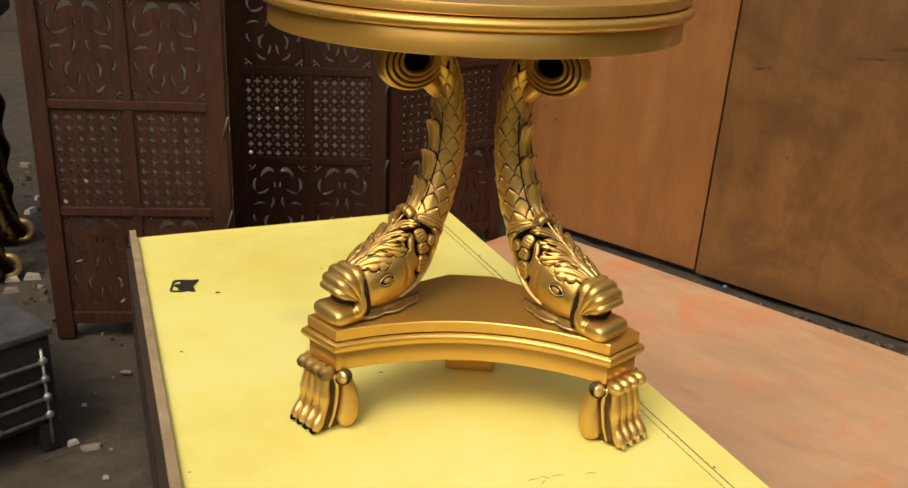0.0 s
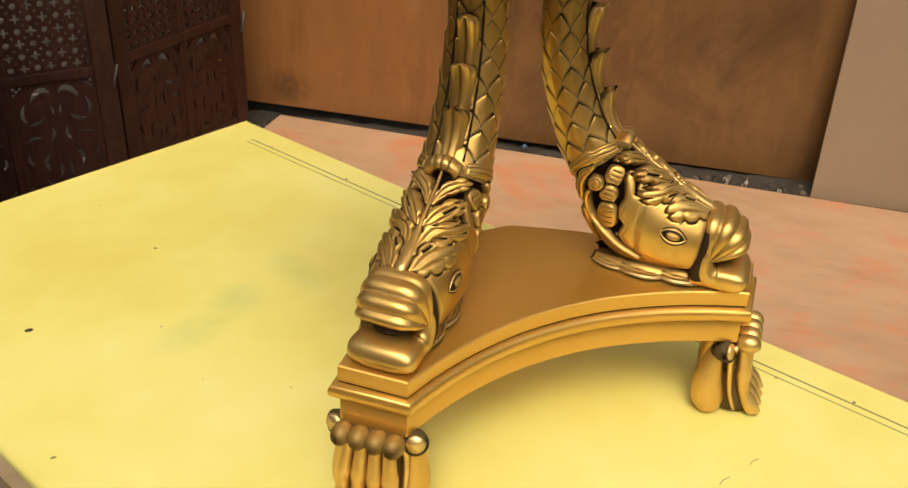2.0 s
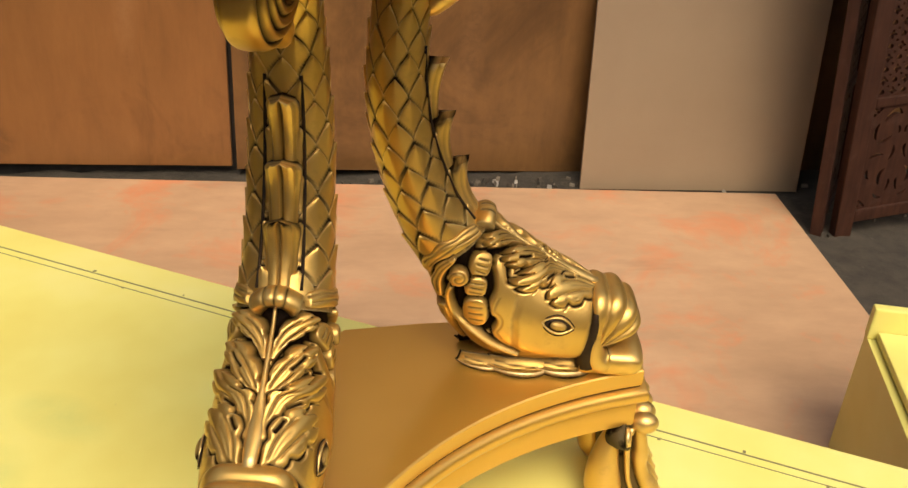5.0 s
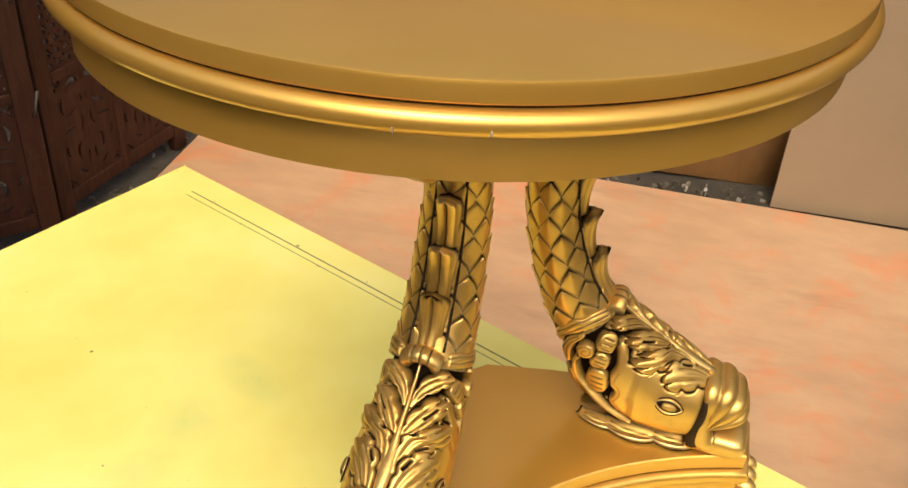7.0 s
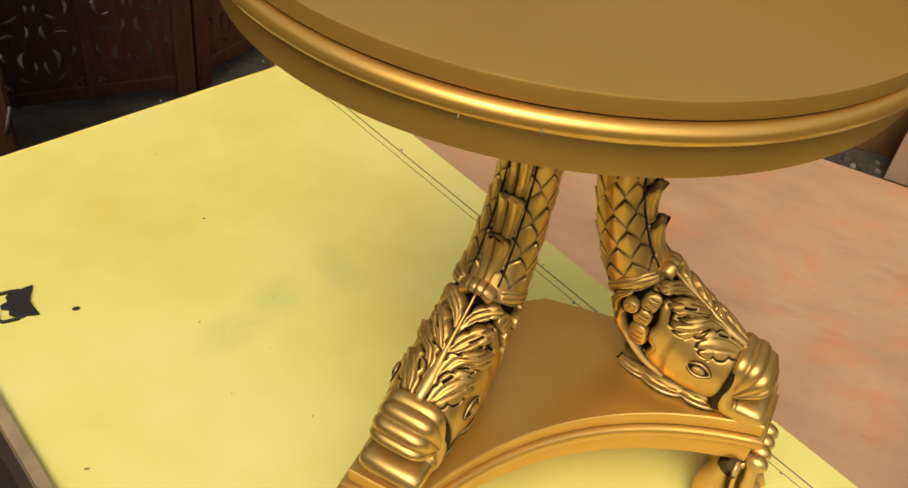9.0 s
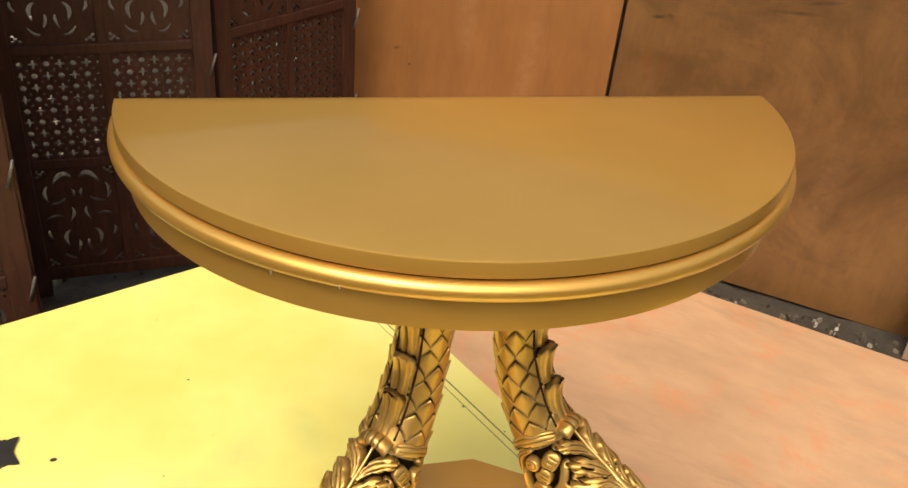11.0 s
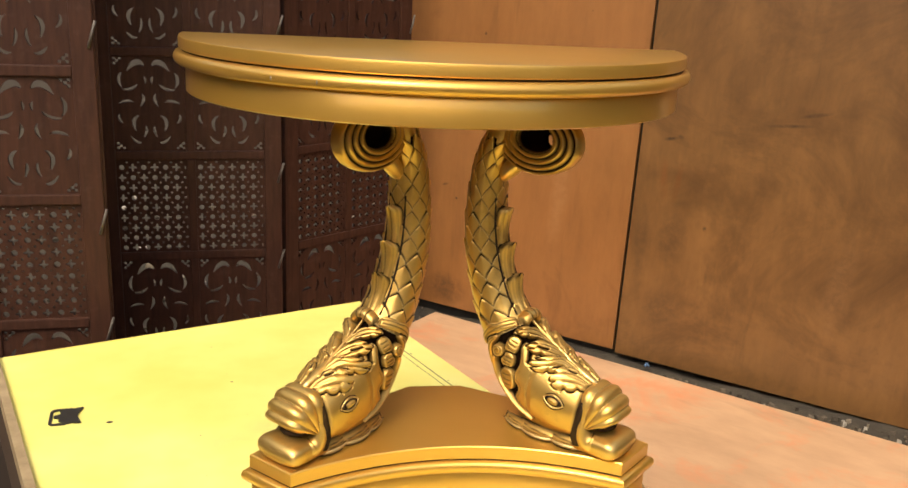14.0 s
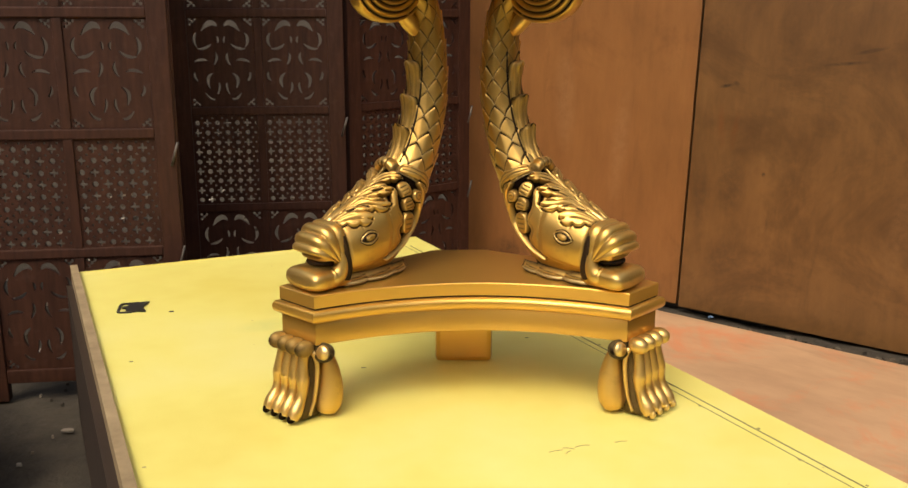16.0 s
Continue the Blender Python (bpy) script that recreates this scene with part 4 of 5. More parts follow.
        for k, deep, start in ((-0.34, 1.0, 0.12), (0.34, 1.0, 0.12), (0.0, 0.45, 0.15), (-0.68, 0.35, 0.40), (0.68, 0.35, 0.40)):
            flutes = np.maximum(flutes, deep * np.exp(-((v0 - k) * wide * swell / 0.0008) ** 2) * smooth((u - start) / 0.15) * smooth((0.78 - 0.16 * (abs(k) != 0.34) - u) / 0.10))
        height = 0.0048 + 0.0062 * smooth(u / 0.9) * np.clip(1 - 0.50 * v * v, 0, 1) + 0.0010 * finger * smooth(u / 0.5) - 0.0018 * flutes
        lay(height, mask, 0.80 * flutes * np.clip(1.35 - 0.8 * u, 0, 1), smooth(edge / 0.0016 + 1.7) * (u > 0.0))
    for d0, y0, d1, y1 in EYELETS:
        u, lat = along_line(d2, arc, [(d0, y0 * 0.001), ((d0 + d1) / 2, (y0 + y1) * 0.0005 + 0.0006), (d1, y1 * 0.001)], 8)
        w = np.exp(-(lat / 0.0019) ** 4) * (u < 1.1) * (u > 0.0)
        lift, glaze = lift - 0.0030 * w, np.maximum(glaze, w)
    # worn edges: no cut is sharper than the chisel left it
    head = np.where(D > 0.236)[0][0]
    for grid in (lift, glaze):
        part_ = grid[head:]
        part_[1:-1] = 0.2 * part_[:-2] + 0.6 * part_[1:-1] + 0.2 * part_[2:]
        part_[:] = 0.2 * np.roll(part_, 1, 1) + 0.6 * part_ + 0.2 * np.roll(part_, -1, 1)
    early = d2 < 0.246
    lift = np.where(early, -0.002, lift)
    lip_line = np.exp(-((sv - np.interp(zv, (0.20, 0.235, 0.272), (0.2240, 0.2275, 0.2300))) / 0.0032) ** 2) * (zv < 0.278) * (d2 > 0.36)
    lift = lift - 0.0022 * lip_line
    glaze = np.where(early | (d2 > LEN - 0.004), 0.95, np.maximum(glaze, 0.97 * lip_line))
    ps = S - tz * (A + lift) * ca
    pc = (W + lift) * sa
    pz = np.maximum(Z + ts * (A + lift) * ca, 0.1876)
    return ps.ravel().tolist(), pc.ravel().tolist(), pz.ravel().tolist(), glaze.ravel(), nd, na


def carved_body(skin, neck):
    ps, pc, pz, glaze, nd, na = carved_relief(neck)
    verts = [tuple(skin.put(a, b, c)) for a, b, c in zip(ps, pc, pz)]
    k = np.arange(na)
    quad = np.stack([k, (k + 1) % na, (k + 1) % na + na, k + na], 1)
    faces = (quad[None] + (np.arange(nd) * na)[:, None, None]).reshape(-1, 4).tolist()
    faces.append(list(range(na))[::-1])
    faces.append(list(range(nd * na, nd * na + na)))
    bm = bmesh.new()
    me = bpy.data.meshes.new("carving")
    me.from_pydata(verts, [], faces)
    bm.from_mesh(me)
    bpy.data.meshes.remove(me)
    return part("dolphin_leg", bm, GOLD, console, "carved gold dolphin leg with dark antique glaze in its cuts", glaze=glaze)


def scroll_tail(put):
    """The curled tail: a pillow with eccentric folds cut round a hollow, both sides alike."""
    cs, cz, rs, rz = 0.114, 0.606, 0.067, 0.0470
    nr, na = 60, 96
    hole = np.array((0.06, 0.10))
    verts, glaze, faces = [], [], []
    for sgn in (-1, 1):
        for i in range(nr + 1):
            rho = (i / nr) ** 0.8
            for j in range(na):
                a = 2 * math.pi * j / na
                p = np.array((rho * math.cos(a), rho * math.sin(a)))
                # fold coordinate k: circles that grow from the hollow to the rim, off centre
                e = p - hole
                dc, r0, dr = -hole, 0.42, 0.58
                aa, bb, cc = float(dc @ dc) - dr * dr, -2 * (float(e @ dc) + r0 * dr), float(e @ e) - r0 * r0
                k = (-bb - math.sqrt(max(0.0, bb * bb - 4 * aa * cc))) / (2 * aa)
                c = 0.0040 + 0.0185 * math.sqrt(max(0.0, 1 - rho ** 2.2))
                g = 0.0
                # the hollow is sunk, and its shade is painted in through the glaze value too
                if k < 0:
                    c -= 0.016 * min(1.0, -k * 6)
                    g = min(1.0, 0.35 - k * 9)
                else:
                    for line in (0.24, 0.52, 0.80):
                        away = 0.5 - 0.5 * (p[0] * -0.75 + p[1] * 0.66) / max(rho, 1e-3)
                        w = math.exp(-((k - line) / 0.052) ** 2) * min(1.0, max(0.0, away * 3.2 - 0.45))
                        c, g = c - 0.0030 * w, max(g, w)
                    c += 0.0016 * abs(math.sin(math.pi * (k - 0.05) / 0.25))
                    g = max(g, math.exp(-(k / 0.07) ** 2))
                verts.append(tuple(put(cs + rs * p[0], sgn * max(0.002, c), cz + rz * p[1])))
                glaze.append(min(1.0, g))
    n1 = (nr + 1) * na
    for side in (0, 1):
        o = side * n1
        for i in range(nr):
            for j in range(na):
                # the eye of the scroll is drilled through
                a, rho = 2 * math.pi * (j + 0.5) / na, ((i + 0.5) / nr) ** 0.8
                if ((rho * math.cos(a) - 0.26) / 0.11) ** 2 + ((rho * math.sin(a) - 0.06) / 0.19) ** 2 < 1:
                    continue
                f = (o + i * na + j, o + i * na + (j + 1) % na, o + (i + 1) * na + (j + 1) % na, o + (i + 1) * na + j)
                faces.append(f if side else f[::-1])
    for j in range(na):
        f = (nr * na + j, nr * na + (j + 1) % na, n1 + nr * na + (j + 1) % na, n1 + nr * na + j)
        faces.append(f)
    bm = bmesh.new()
    me = bpy.data.meshes.new("scroll")
    me.from_pydata(verts, [], faces)
    bm.from_mesh(me)
    bpy.data.meshes.remove(me)
    return bm, glaze


def dolphin(mirror):
    skin = Skin(mirror)
    put = skin.put
    NECK = 0.262
    leg = carved_body(skin, NECK)

    def blade(name, a, b, width, rise, sgn=1, label="", **more):
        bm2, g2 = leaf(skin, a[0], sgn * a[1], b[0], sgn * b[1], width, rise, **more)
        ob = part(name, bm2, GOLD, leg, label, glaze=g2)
        ob.data.set_sharp_from_angle(angle=radians(40))
        return ob

    # scales, tips towards the tail
    rng = random.Random(11)
    d = 0.022
    for i in range(14):
        g = skin.girth(d)
        n = 8
        step = 2 * math.pi / n
        for k in range(n):
            th = (k + 0.5 * (i % 2)) * step + rng.uniform(-0.03, 0.03)
            wrapped = (th + math.pi) % (2 * math.pi) - math.pi
            if abs(wrapped) < (0.25 if d > 0.115 else 0.0):
                continue
            bm2, g2 = scale_plate(skin, d + 0.021, d - 0.0150 + rng.uniform(-0.001, 0.001), th, step * g * 1.10)
            part("scale", bm2, GOLD, leg, glaze=g2).data.set_sharp_from_angle(angle=radians(32))
        d += 0.0185 + 0.0003 * i
    # tongue-shaped fins down the back ridge, between two cuts
    for d0, d1, w, up in ((0.194, 0.112, 0.0215, 0.0105), (0.248, 0.170, 0.0240, 0.0125), (0.300, 0.224, 0.0250, 0.0125)):
        blade("dorsal_fin", (d0, 0.0), (d1, 0.0), w * 1.12, 0.0095, veins=1, curl=up, nu=22, nv=16, blunt=0.90, base=0.92, groove=0.55)
    for sgn in (-1, 1):
        bm = bmesh.new()
        tube(bm, [skin.place(x, sgn * 0.46, 0.0022) for x in np.linspace(0.098, 0.290, 30)], 0.0015, 6)
        part("ridge_cut", bm, GLAZE, leg, "dark glazed cut")
    # leaf that curls over at the nape
    bm = bmesh.new()
    roll = spline([(0.1020, 0.3530), (0.1100, 0.3600), (0.1170, 0.3632), (0.1240, 0.3628), (0.1290, 0.3585), (0.1290, 0.3525), (0.1245, 0.3485)], 18)
    loops, g2 = [], []
    nw = 29
    tops, unders = [], []
    for i, (rs_, rz_) in enumerate(roll):
        u = i / 17
        hw = 0.0215 * (0.62 + 0.38 * math.sin(math.pi * min(1.0, 0.15 + 0.75 * u))) * (1 - 0.25 * max(0.0, u - 0.7) / 0.3)
        for j in range(nw):
            v = -1 + 2 * j / (nw - 1)
            slit = max(math.exp(-((abs(v) - x) / 0.055) ** 2) for x in (0.0, 0.42)) * (0.25 < u < 0.97)
            drop = 0.0105 * abs(v) ** 2.2
            fat = 1 - 0.10 * slit
            tops.append(bm.verts.new(put(0.1190 + (rs_ - 0.1190) * fat - 0.0022 * abs(v) ** 2, v * hw, 0.3530 + (rz_ - 0.3530) * fat - drop)))
            g2.append(min(1.0, 0.9 * slit + max(0.0, abs(v) - 0.88) * 5))
    for i in range(17):
        for j in range(nw - 1):
            bm.faces.new((tops[i * nw + j], tops[i * nw + j + 1], tops[(i + 1) * nw + j + 1], tops[(i + 1) * nw + j]))
    for j in (0, nw - 1):
        bm.faces.new([tops[i * nw + j] for i in range(18)])
    bm.faces.new([tops[17 * nw + j] for j in range(nw)] + [tops[j] for j in range(nw - 1, -1, -1)])
    bmesh.ops.recalc_face_normals(bm, faces=bm.faces)
    part("nape_knob", bm, GOLD, leg, "curled leaf knob at the nape", glaze=g2)
    # midrib of the crown, broader towards the snout
    bm = bmesh.new()
    loops = []
    for i, x in enumerate(np.linspace(0.304, LEN - 0.003, 26)):
        u = i / 25
        hw = 0.0014 + 0.0024 * u + 0.0034 * math.exp(-((u - 0.86) / 0.16) ** 2)
        loops.append([skin.place(x, math.atan2(hw * math.cos(a), 0.042), 0.0026 + (0.0024 + 0.0022 * u) * math.sin(a)) for a in np.linspace(0, 2 * math.pi, 13)[:-1]])
    rings(bm, loops)
    part("midrib", bm, GOLD, leg)
    for sgn in (-1, 1):
        # leaves under the jaw, lying on the plinth, each lapping over the next
        for s0, s1, wide, up in ((0.102, 0.146, 0.0105, 0.0), (0.130, 0.192, 0.0160, 0.0010), (0.180, 0.237, 0.0150, 0.0020)):
            bm = bmesh.new()
            loops, g2 = [], []
            for i in range(31):
                u = i / 30
                sx = s0 + (s1 - s0) * u
                cc = float(np.interp(sx, (0.08, 0.11, 0.15, 0.20, 0.238), (0.010, 0.020, 0.0260, 0.0260, 0.0210)))
                reach = wide * (0.06 + 0.94 * math.sin(math.pi * min(1.0, 0.04 + 0.92 * u) ** 1.3) ** 0.6)
                top, gl = [], []
                for j in range(13):
                    v = j / 12
                    vein = max(math.exp(-((v - x - 0.25 * (u - 0.5)) / 0.045) ** 2) for x in (0.34, 0.58, 0.80)) * (0.15 < u < 0.85)
                    z = 0.1892 + up + 0.0135 * (1 - v) ** 2.2 + 0.0042 * v * v - 0.0008 * vein
                    top.append((sx - 0.006 * v * (1 - u), cc + reach * v, z))
                    gl.append(min(1.0, 0.85 * vein + 0.9 * max(0.0, 0.25 - v) * 4 + (0.9 if u < 0.05 or u > 0.95 else 0.0)))
                low = [(sx, cc + reach * v, 0.1878) for v in (0.98, 0.5, 0.0)]
                loops.append([put(p, sgn * c_, z_) for p, c_, z_ in top + low])
                g2 += gl + [0.95] * 3
            rings(bm, loops)
            part("jaw_leaf", bm, GOLD, leg, "scalloped leaf under the jaw", glaze=g2)
        # eye: ball, lids and dark cuts round it
        ed, et = on_side(0.1945, 0.2560)
        et *= sgn
        c = skin.place(ed, et, 0.0060)
        fwd = (skin.place(ed + 0.006, et, 0.0) - skin.place(ed - 0.006, et, 0.0)).normalized()
        side = (skin.place(ed, et + sgn * 0.1, 0.0) - skin.place(ed, et - sgn * 0.1, 0.0)).normalized()
        nrm = fwd.cross(side).normalized()
        if nrm.dot(c - put(*_axis_point(skin, c))) < 0:
            nrm = -nrm
        m = Matrix((fwd, side, nrm)).transposed().to_4x4()
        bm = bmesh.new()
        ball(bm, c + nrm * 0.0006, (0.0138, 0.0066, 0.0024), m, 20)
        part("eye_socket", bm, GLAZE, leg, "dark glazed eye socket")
        bm = bmesh.new()
        ball(bm, c + nrm * 0.0020, (0.0102, 0.0048, 0.0036), m, 16)
        part("eye", bm, GOLD, leg, "almond-shaped carved eye")
        for up in (-1, 1):
            bm = bmesh.new()
            xs = np.linspace(-1, 1, 16)
            lid = [c + fwd * (0.0162 * x) + side * (up * 0.0080 * (1 - x * x)) + nrm * (0.0002 + 0.0012 * (1 - x * x)) for x in xs]
            tube(bm, lid, [0.0005 + 0.0009 * (1 - x * x) for x in xs], 8)
            part("eyelid", bm, GOLD, leg)
            bm = bmesh.new()
            lid = [c + fwd * (0.0178 * x) + side * (up * 0.0106 * (1 - x * x)) + nrm * 0.0004 for x in np.linspace(-0.75, 0.95, 14)]
            tube(bm, lid, 0.0007, 5)
            part("eye_cut", bm, GLAZE, leg, "thin dark cut round the eye")

    def slab(name, s0, s1, z0, z1, w0, w1, label, ex=0.5):
        """A block with rounded corners that reaches from s0 to s1."""
        bm = bmesh.new()
        loops = []
        ns, nk = 22, 36
        for i in range(ns + 1):
            u = i / ns
            s = s0 + (s1 - s0) * u
            lo, hi, w = z0[0] + (z0[1] - z0[0]) * u, z1[0] + (z1[1] - z1[0]) * u, w0 + (w1 - w0) * u
            end = math.sqrt(max(0.0, 1 - max(0.0, (u - 0.76) / 0.24) ** 2)) * 0.98 + 0.02
            loop = []
            for k in range(nk):
                a = 2 * math.pi * k / nk
                cs, sn = math.cos(a), math.sin(a)
                c = w * (0.80 + 0.20 * end) * math.copysign(abs(cs) ** ex, cs)
                z = (lo + hi) / 2 + (hi - lo) / 2 * (0.25 + 0.75 * end) * math.copysign(abs(sn) ** ex, sn)
                loop.append(put(s - 0.004 * (c / w) ** 2 * u, c, max(0.1876, z)))
            loops.append(loop)
        rings(bm, loops)
        return part(name, bm, GOLD, leg, label)

    # upper lip: one fleshy fan of four folds that rise from the corners of the mouth over the snout
    bm = bmesh.new()
    crest = spline([(0.2270, 0.2690), (0.2330, 0.2760), (0.2470, 0.2765), (0.2600, 0.2710), (0.2700, 0.2620), (0.2755, 0.2510), (0.2740, 0.2430), (0.2640, 0.2395), (0.2460, 0.2380)], 72)
    rows, g2 = [], []
    for i, (sk, zk) in enumerate(crest):
        k = i / 71
        tan = crest[min(i + 1, 71)] - crest[max(i - 1, 0)]
        tan /= np.hypot(*tan)
        wave = (k - 0.06) / 0.70 * 4
        ridge = abs(math.sin(math.pi * wave)) ** 0.75 if 0 < wave < 4 else 0.0
        row = []
        for a in np.linspace(-1, 1, 45):
            th = a * math.pi / 2
            across = math.copysign(abs(math.sin(th)) ** 0.55, th)
            up = abs(math.cos(th)) ** 0.55
            bulge = (0.0052 * ridge + 0.0010) * (0.30 + 0.70 * up)
            so, zo = sk - tan[1] * bulge, zk + tan[0] * bulge
            cs, cz = 0.2345 + 0.016 * k, 0.2290 - 0.001 * k
            wide = 0.0375 - 0.0040 * k + 0.0022 * ridge
            row.append(bm.verts.new(put(cs + (so - cs) * up, wide * across, cz + (zo - cz) * up)))
            g2.append(0.45 * max(0.0, 1 - ridge * 3.2) * (0 < wave < 4) + (0.9 if k > 0.93 else 0.0))
        rows.append(row)
    for p, q in zip(rows, rows[1:]):
        for j in range(44):
            bm.faces.new((p[j], p[j + 1], q[j + 1], q[j]))
    part("upper_lip", bm, GOLD, leg, "wrinkled upper lip", glaze=[min(1.0, x) for x in g2])
    slab("tongue", 0.222, 0.2680, (0.224, 0.228), (0.242, 0.242), 0.029, 0.0275, "", 0.6)
    slab("lower_lip", 0.222, 0.2900, (0.186, 0.187), (0.2190, 0.2195), 0.0365, 0.0395, "thick rounded lower lip", 0.62)
    # solid dark ball in place of the shade inside the mouth
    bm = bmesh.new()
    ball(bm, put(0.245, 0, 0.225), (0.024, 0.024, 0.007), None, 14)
    part("mouth", bm, GLAZE, leg, "dark body standing in for the shaded mouth opening")
    for sgn in (-1, 1):
        bm = bmesh.new()
        pts = spline([(0.2400, sgn * 0.0330, 0.2480, 0.0020), (0.2370, sgn * 0.0335, 0.2400, 0.0055), (0.2345, sgn * 0.0325, 0.2290, 0.0090),
                      (0.2360, sgn * 0.0300, 0.2150, 0.0125), (0.2430, sgn * 0.0265, 0.2060, 0.0150), (0.2560, sgn * 0.0230, 0.2040, 0.0130)], 34)
        tube(bm, [put(*p[:3]) for p in pts], [p[3] for p in pts], 14)
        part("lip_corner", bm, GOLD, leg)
        # dark tube laid in where the gap between cheek and lips is shaded
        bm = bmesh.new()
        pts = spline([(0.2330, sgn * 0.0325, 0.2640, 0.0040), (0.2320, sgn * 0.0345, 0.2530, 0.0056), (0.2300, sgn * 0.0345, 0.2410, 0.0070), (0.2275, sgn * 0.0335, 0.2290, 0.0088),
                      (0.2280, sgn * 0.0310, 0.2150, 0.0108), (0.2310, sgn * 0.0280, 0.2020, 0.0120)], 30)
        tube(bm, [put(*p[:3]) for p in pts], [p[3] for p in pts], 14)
        part("lip_gap_shade", bm, GLAZE, leg, "dark band standing in for the shaded gap behind the lips")
    # end of the body where it runs into the scroll
    bm = bmesh.new()
    stub = spline([(0.050, 0.598, 0.0215), (0.062, 0.618, 0.0205), (0.080, 0.634, 0.018), (0.096, 0.642, 0.012)], 12)
    tube(bm, [put(p[0], 0, p[1]) for p in stub], [p[2] for p in stub], 16)
    part("tail_root", bm, GOLD, leg)

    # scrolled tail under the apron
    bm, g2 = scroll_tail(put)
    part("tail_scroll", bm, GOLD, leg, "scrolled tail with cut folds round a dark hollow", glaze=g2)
    bm = bmesh.new()
    tongue = spline([(0.092, 0.575, 0.010), (0.078, 0.567, 0.0125), (0.066, 0.556, 0.0125), (0.058, 0.546, 0.0090), (0.055, 0.541, 0.004)], 14)
    tube(bm, [put(p[0], 0, p[1]) for p in tongue], [p[2] for p in tongue], 12)
    part("tail_leaf", bm, GOLD, leg)
    return leg


dolphin(False)
dolphin(True)

# ---- carved folding screens ----
P_W, P_H = 0.52, 1.80
COLS = ((0.052, 0.248), (0.272, 0.468))
ROWS_Z = ((0.085, 0.385), (0.410, 0.690), (0.715, 0.985), (1.010, 1.290), (1.315, 1.70))


# slits of the leaf-scroll panels, one half: three points of a curve, half width
SLITS = (((0.12, 0.80), (0.30, 0.96), (0.55, 0.70), 0.085), ((0.70, 0.66), (0.88, 0.50), (0.72, 0.34), 0.050), ((0.28, 0.42), (0.45, 0.27), (0.72, 0.30), 0.045),
         ((0.12, 0.58), (0.06, 0.50), (0.10, 0.42), 0.035), ((0.18, 0.22), (0.09, 0.08), (0.26, -0.06), 0.045), ((0.42, 0.04), (0.62, 0.10), (0.84, 0.00), 0.045),
         ((0.80, -0.18), (0.90, -0.34), (0.70, -0.42), 0.040), ((0.30, -0.24), (0.55, -0.34), (0.38, -0.58), 0.055), ((0.14, -0.42), (0.05, -0.56), (0.20, -0.72), 0.040),
         ((0.55, -0.66), (0.40, -0.86), (0.22, -0.80), 0.040))


def openings(x, z, w, h, kind):
    """Distance outside the openings of a panel (negative within them)."""
    if kind == "lattice":
        p = w / 6.6
        i, j = np.floor(x / p), np.floor(z / p)
        a, b = x - (i + 0.5) * p, z - (j + 0.5) * p
        dot = np.hypot(a, b) - p * 0.25
        cross = np.minimum(np.maximum(np.abs(a) - p * 0.38, np.abs(b) - p * 0.10), np.maximum(np.abs(b) - p * 0.38, np.abs(a) - p * 0.10))
        corner = np.abs(np.abs(a) - p / 2) + np.abs(np.abs(b) - p / 2) - p * 0.15
        f = np.minimum(np.where((i + j) % 2 == 0, dot, cross), corner)
    else:
        u, v = np.abs(x - w / 2), z - h / 2
        hw, hh = w / 2, h / 2
        f = np.full_like(x, 1.0)
        for p, q, e, r in SLITS:
            for k in range(14):
                t = k / 13
                cx = (1 - t) ** 2 * p[0] + 2 * t * (1 - t) * q[0] + t * t * e[0]
                cz = (1 - t) ** 2 * p[1] + 2 * t * (1 - t) * q[1] + t * t * e[1]
                f = np.minimum(f, np.hypot(u - cx * hw, v - cz * hh) - r * (0.35 + 0.65 * math.sin(math.pi * t)) * hw)
        for a, b in ((0.90, 0.93), (0.74, 0.93), (0.90, 0.83), (0.82, 0.88), (0.90, -0.93), (0.74, -0.93), (0.90, -0.83), (0.82, -0.88)):
            f = np.minimum(f, np.hypot(u - a * hw, v - b * hh) - 0.045 * hw)
    edge = np.minimum(np.minimum(x, w - x), np.minimum(z, h - z)) - 0.006
    return np.maximum(f, -edge)


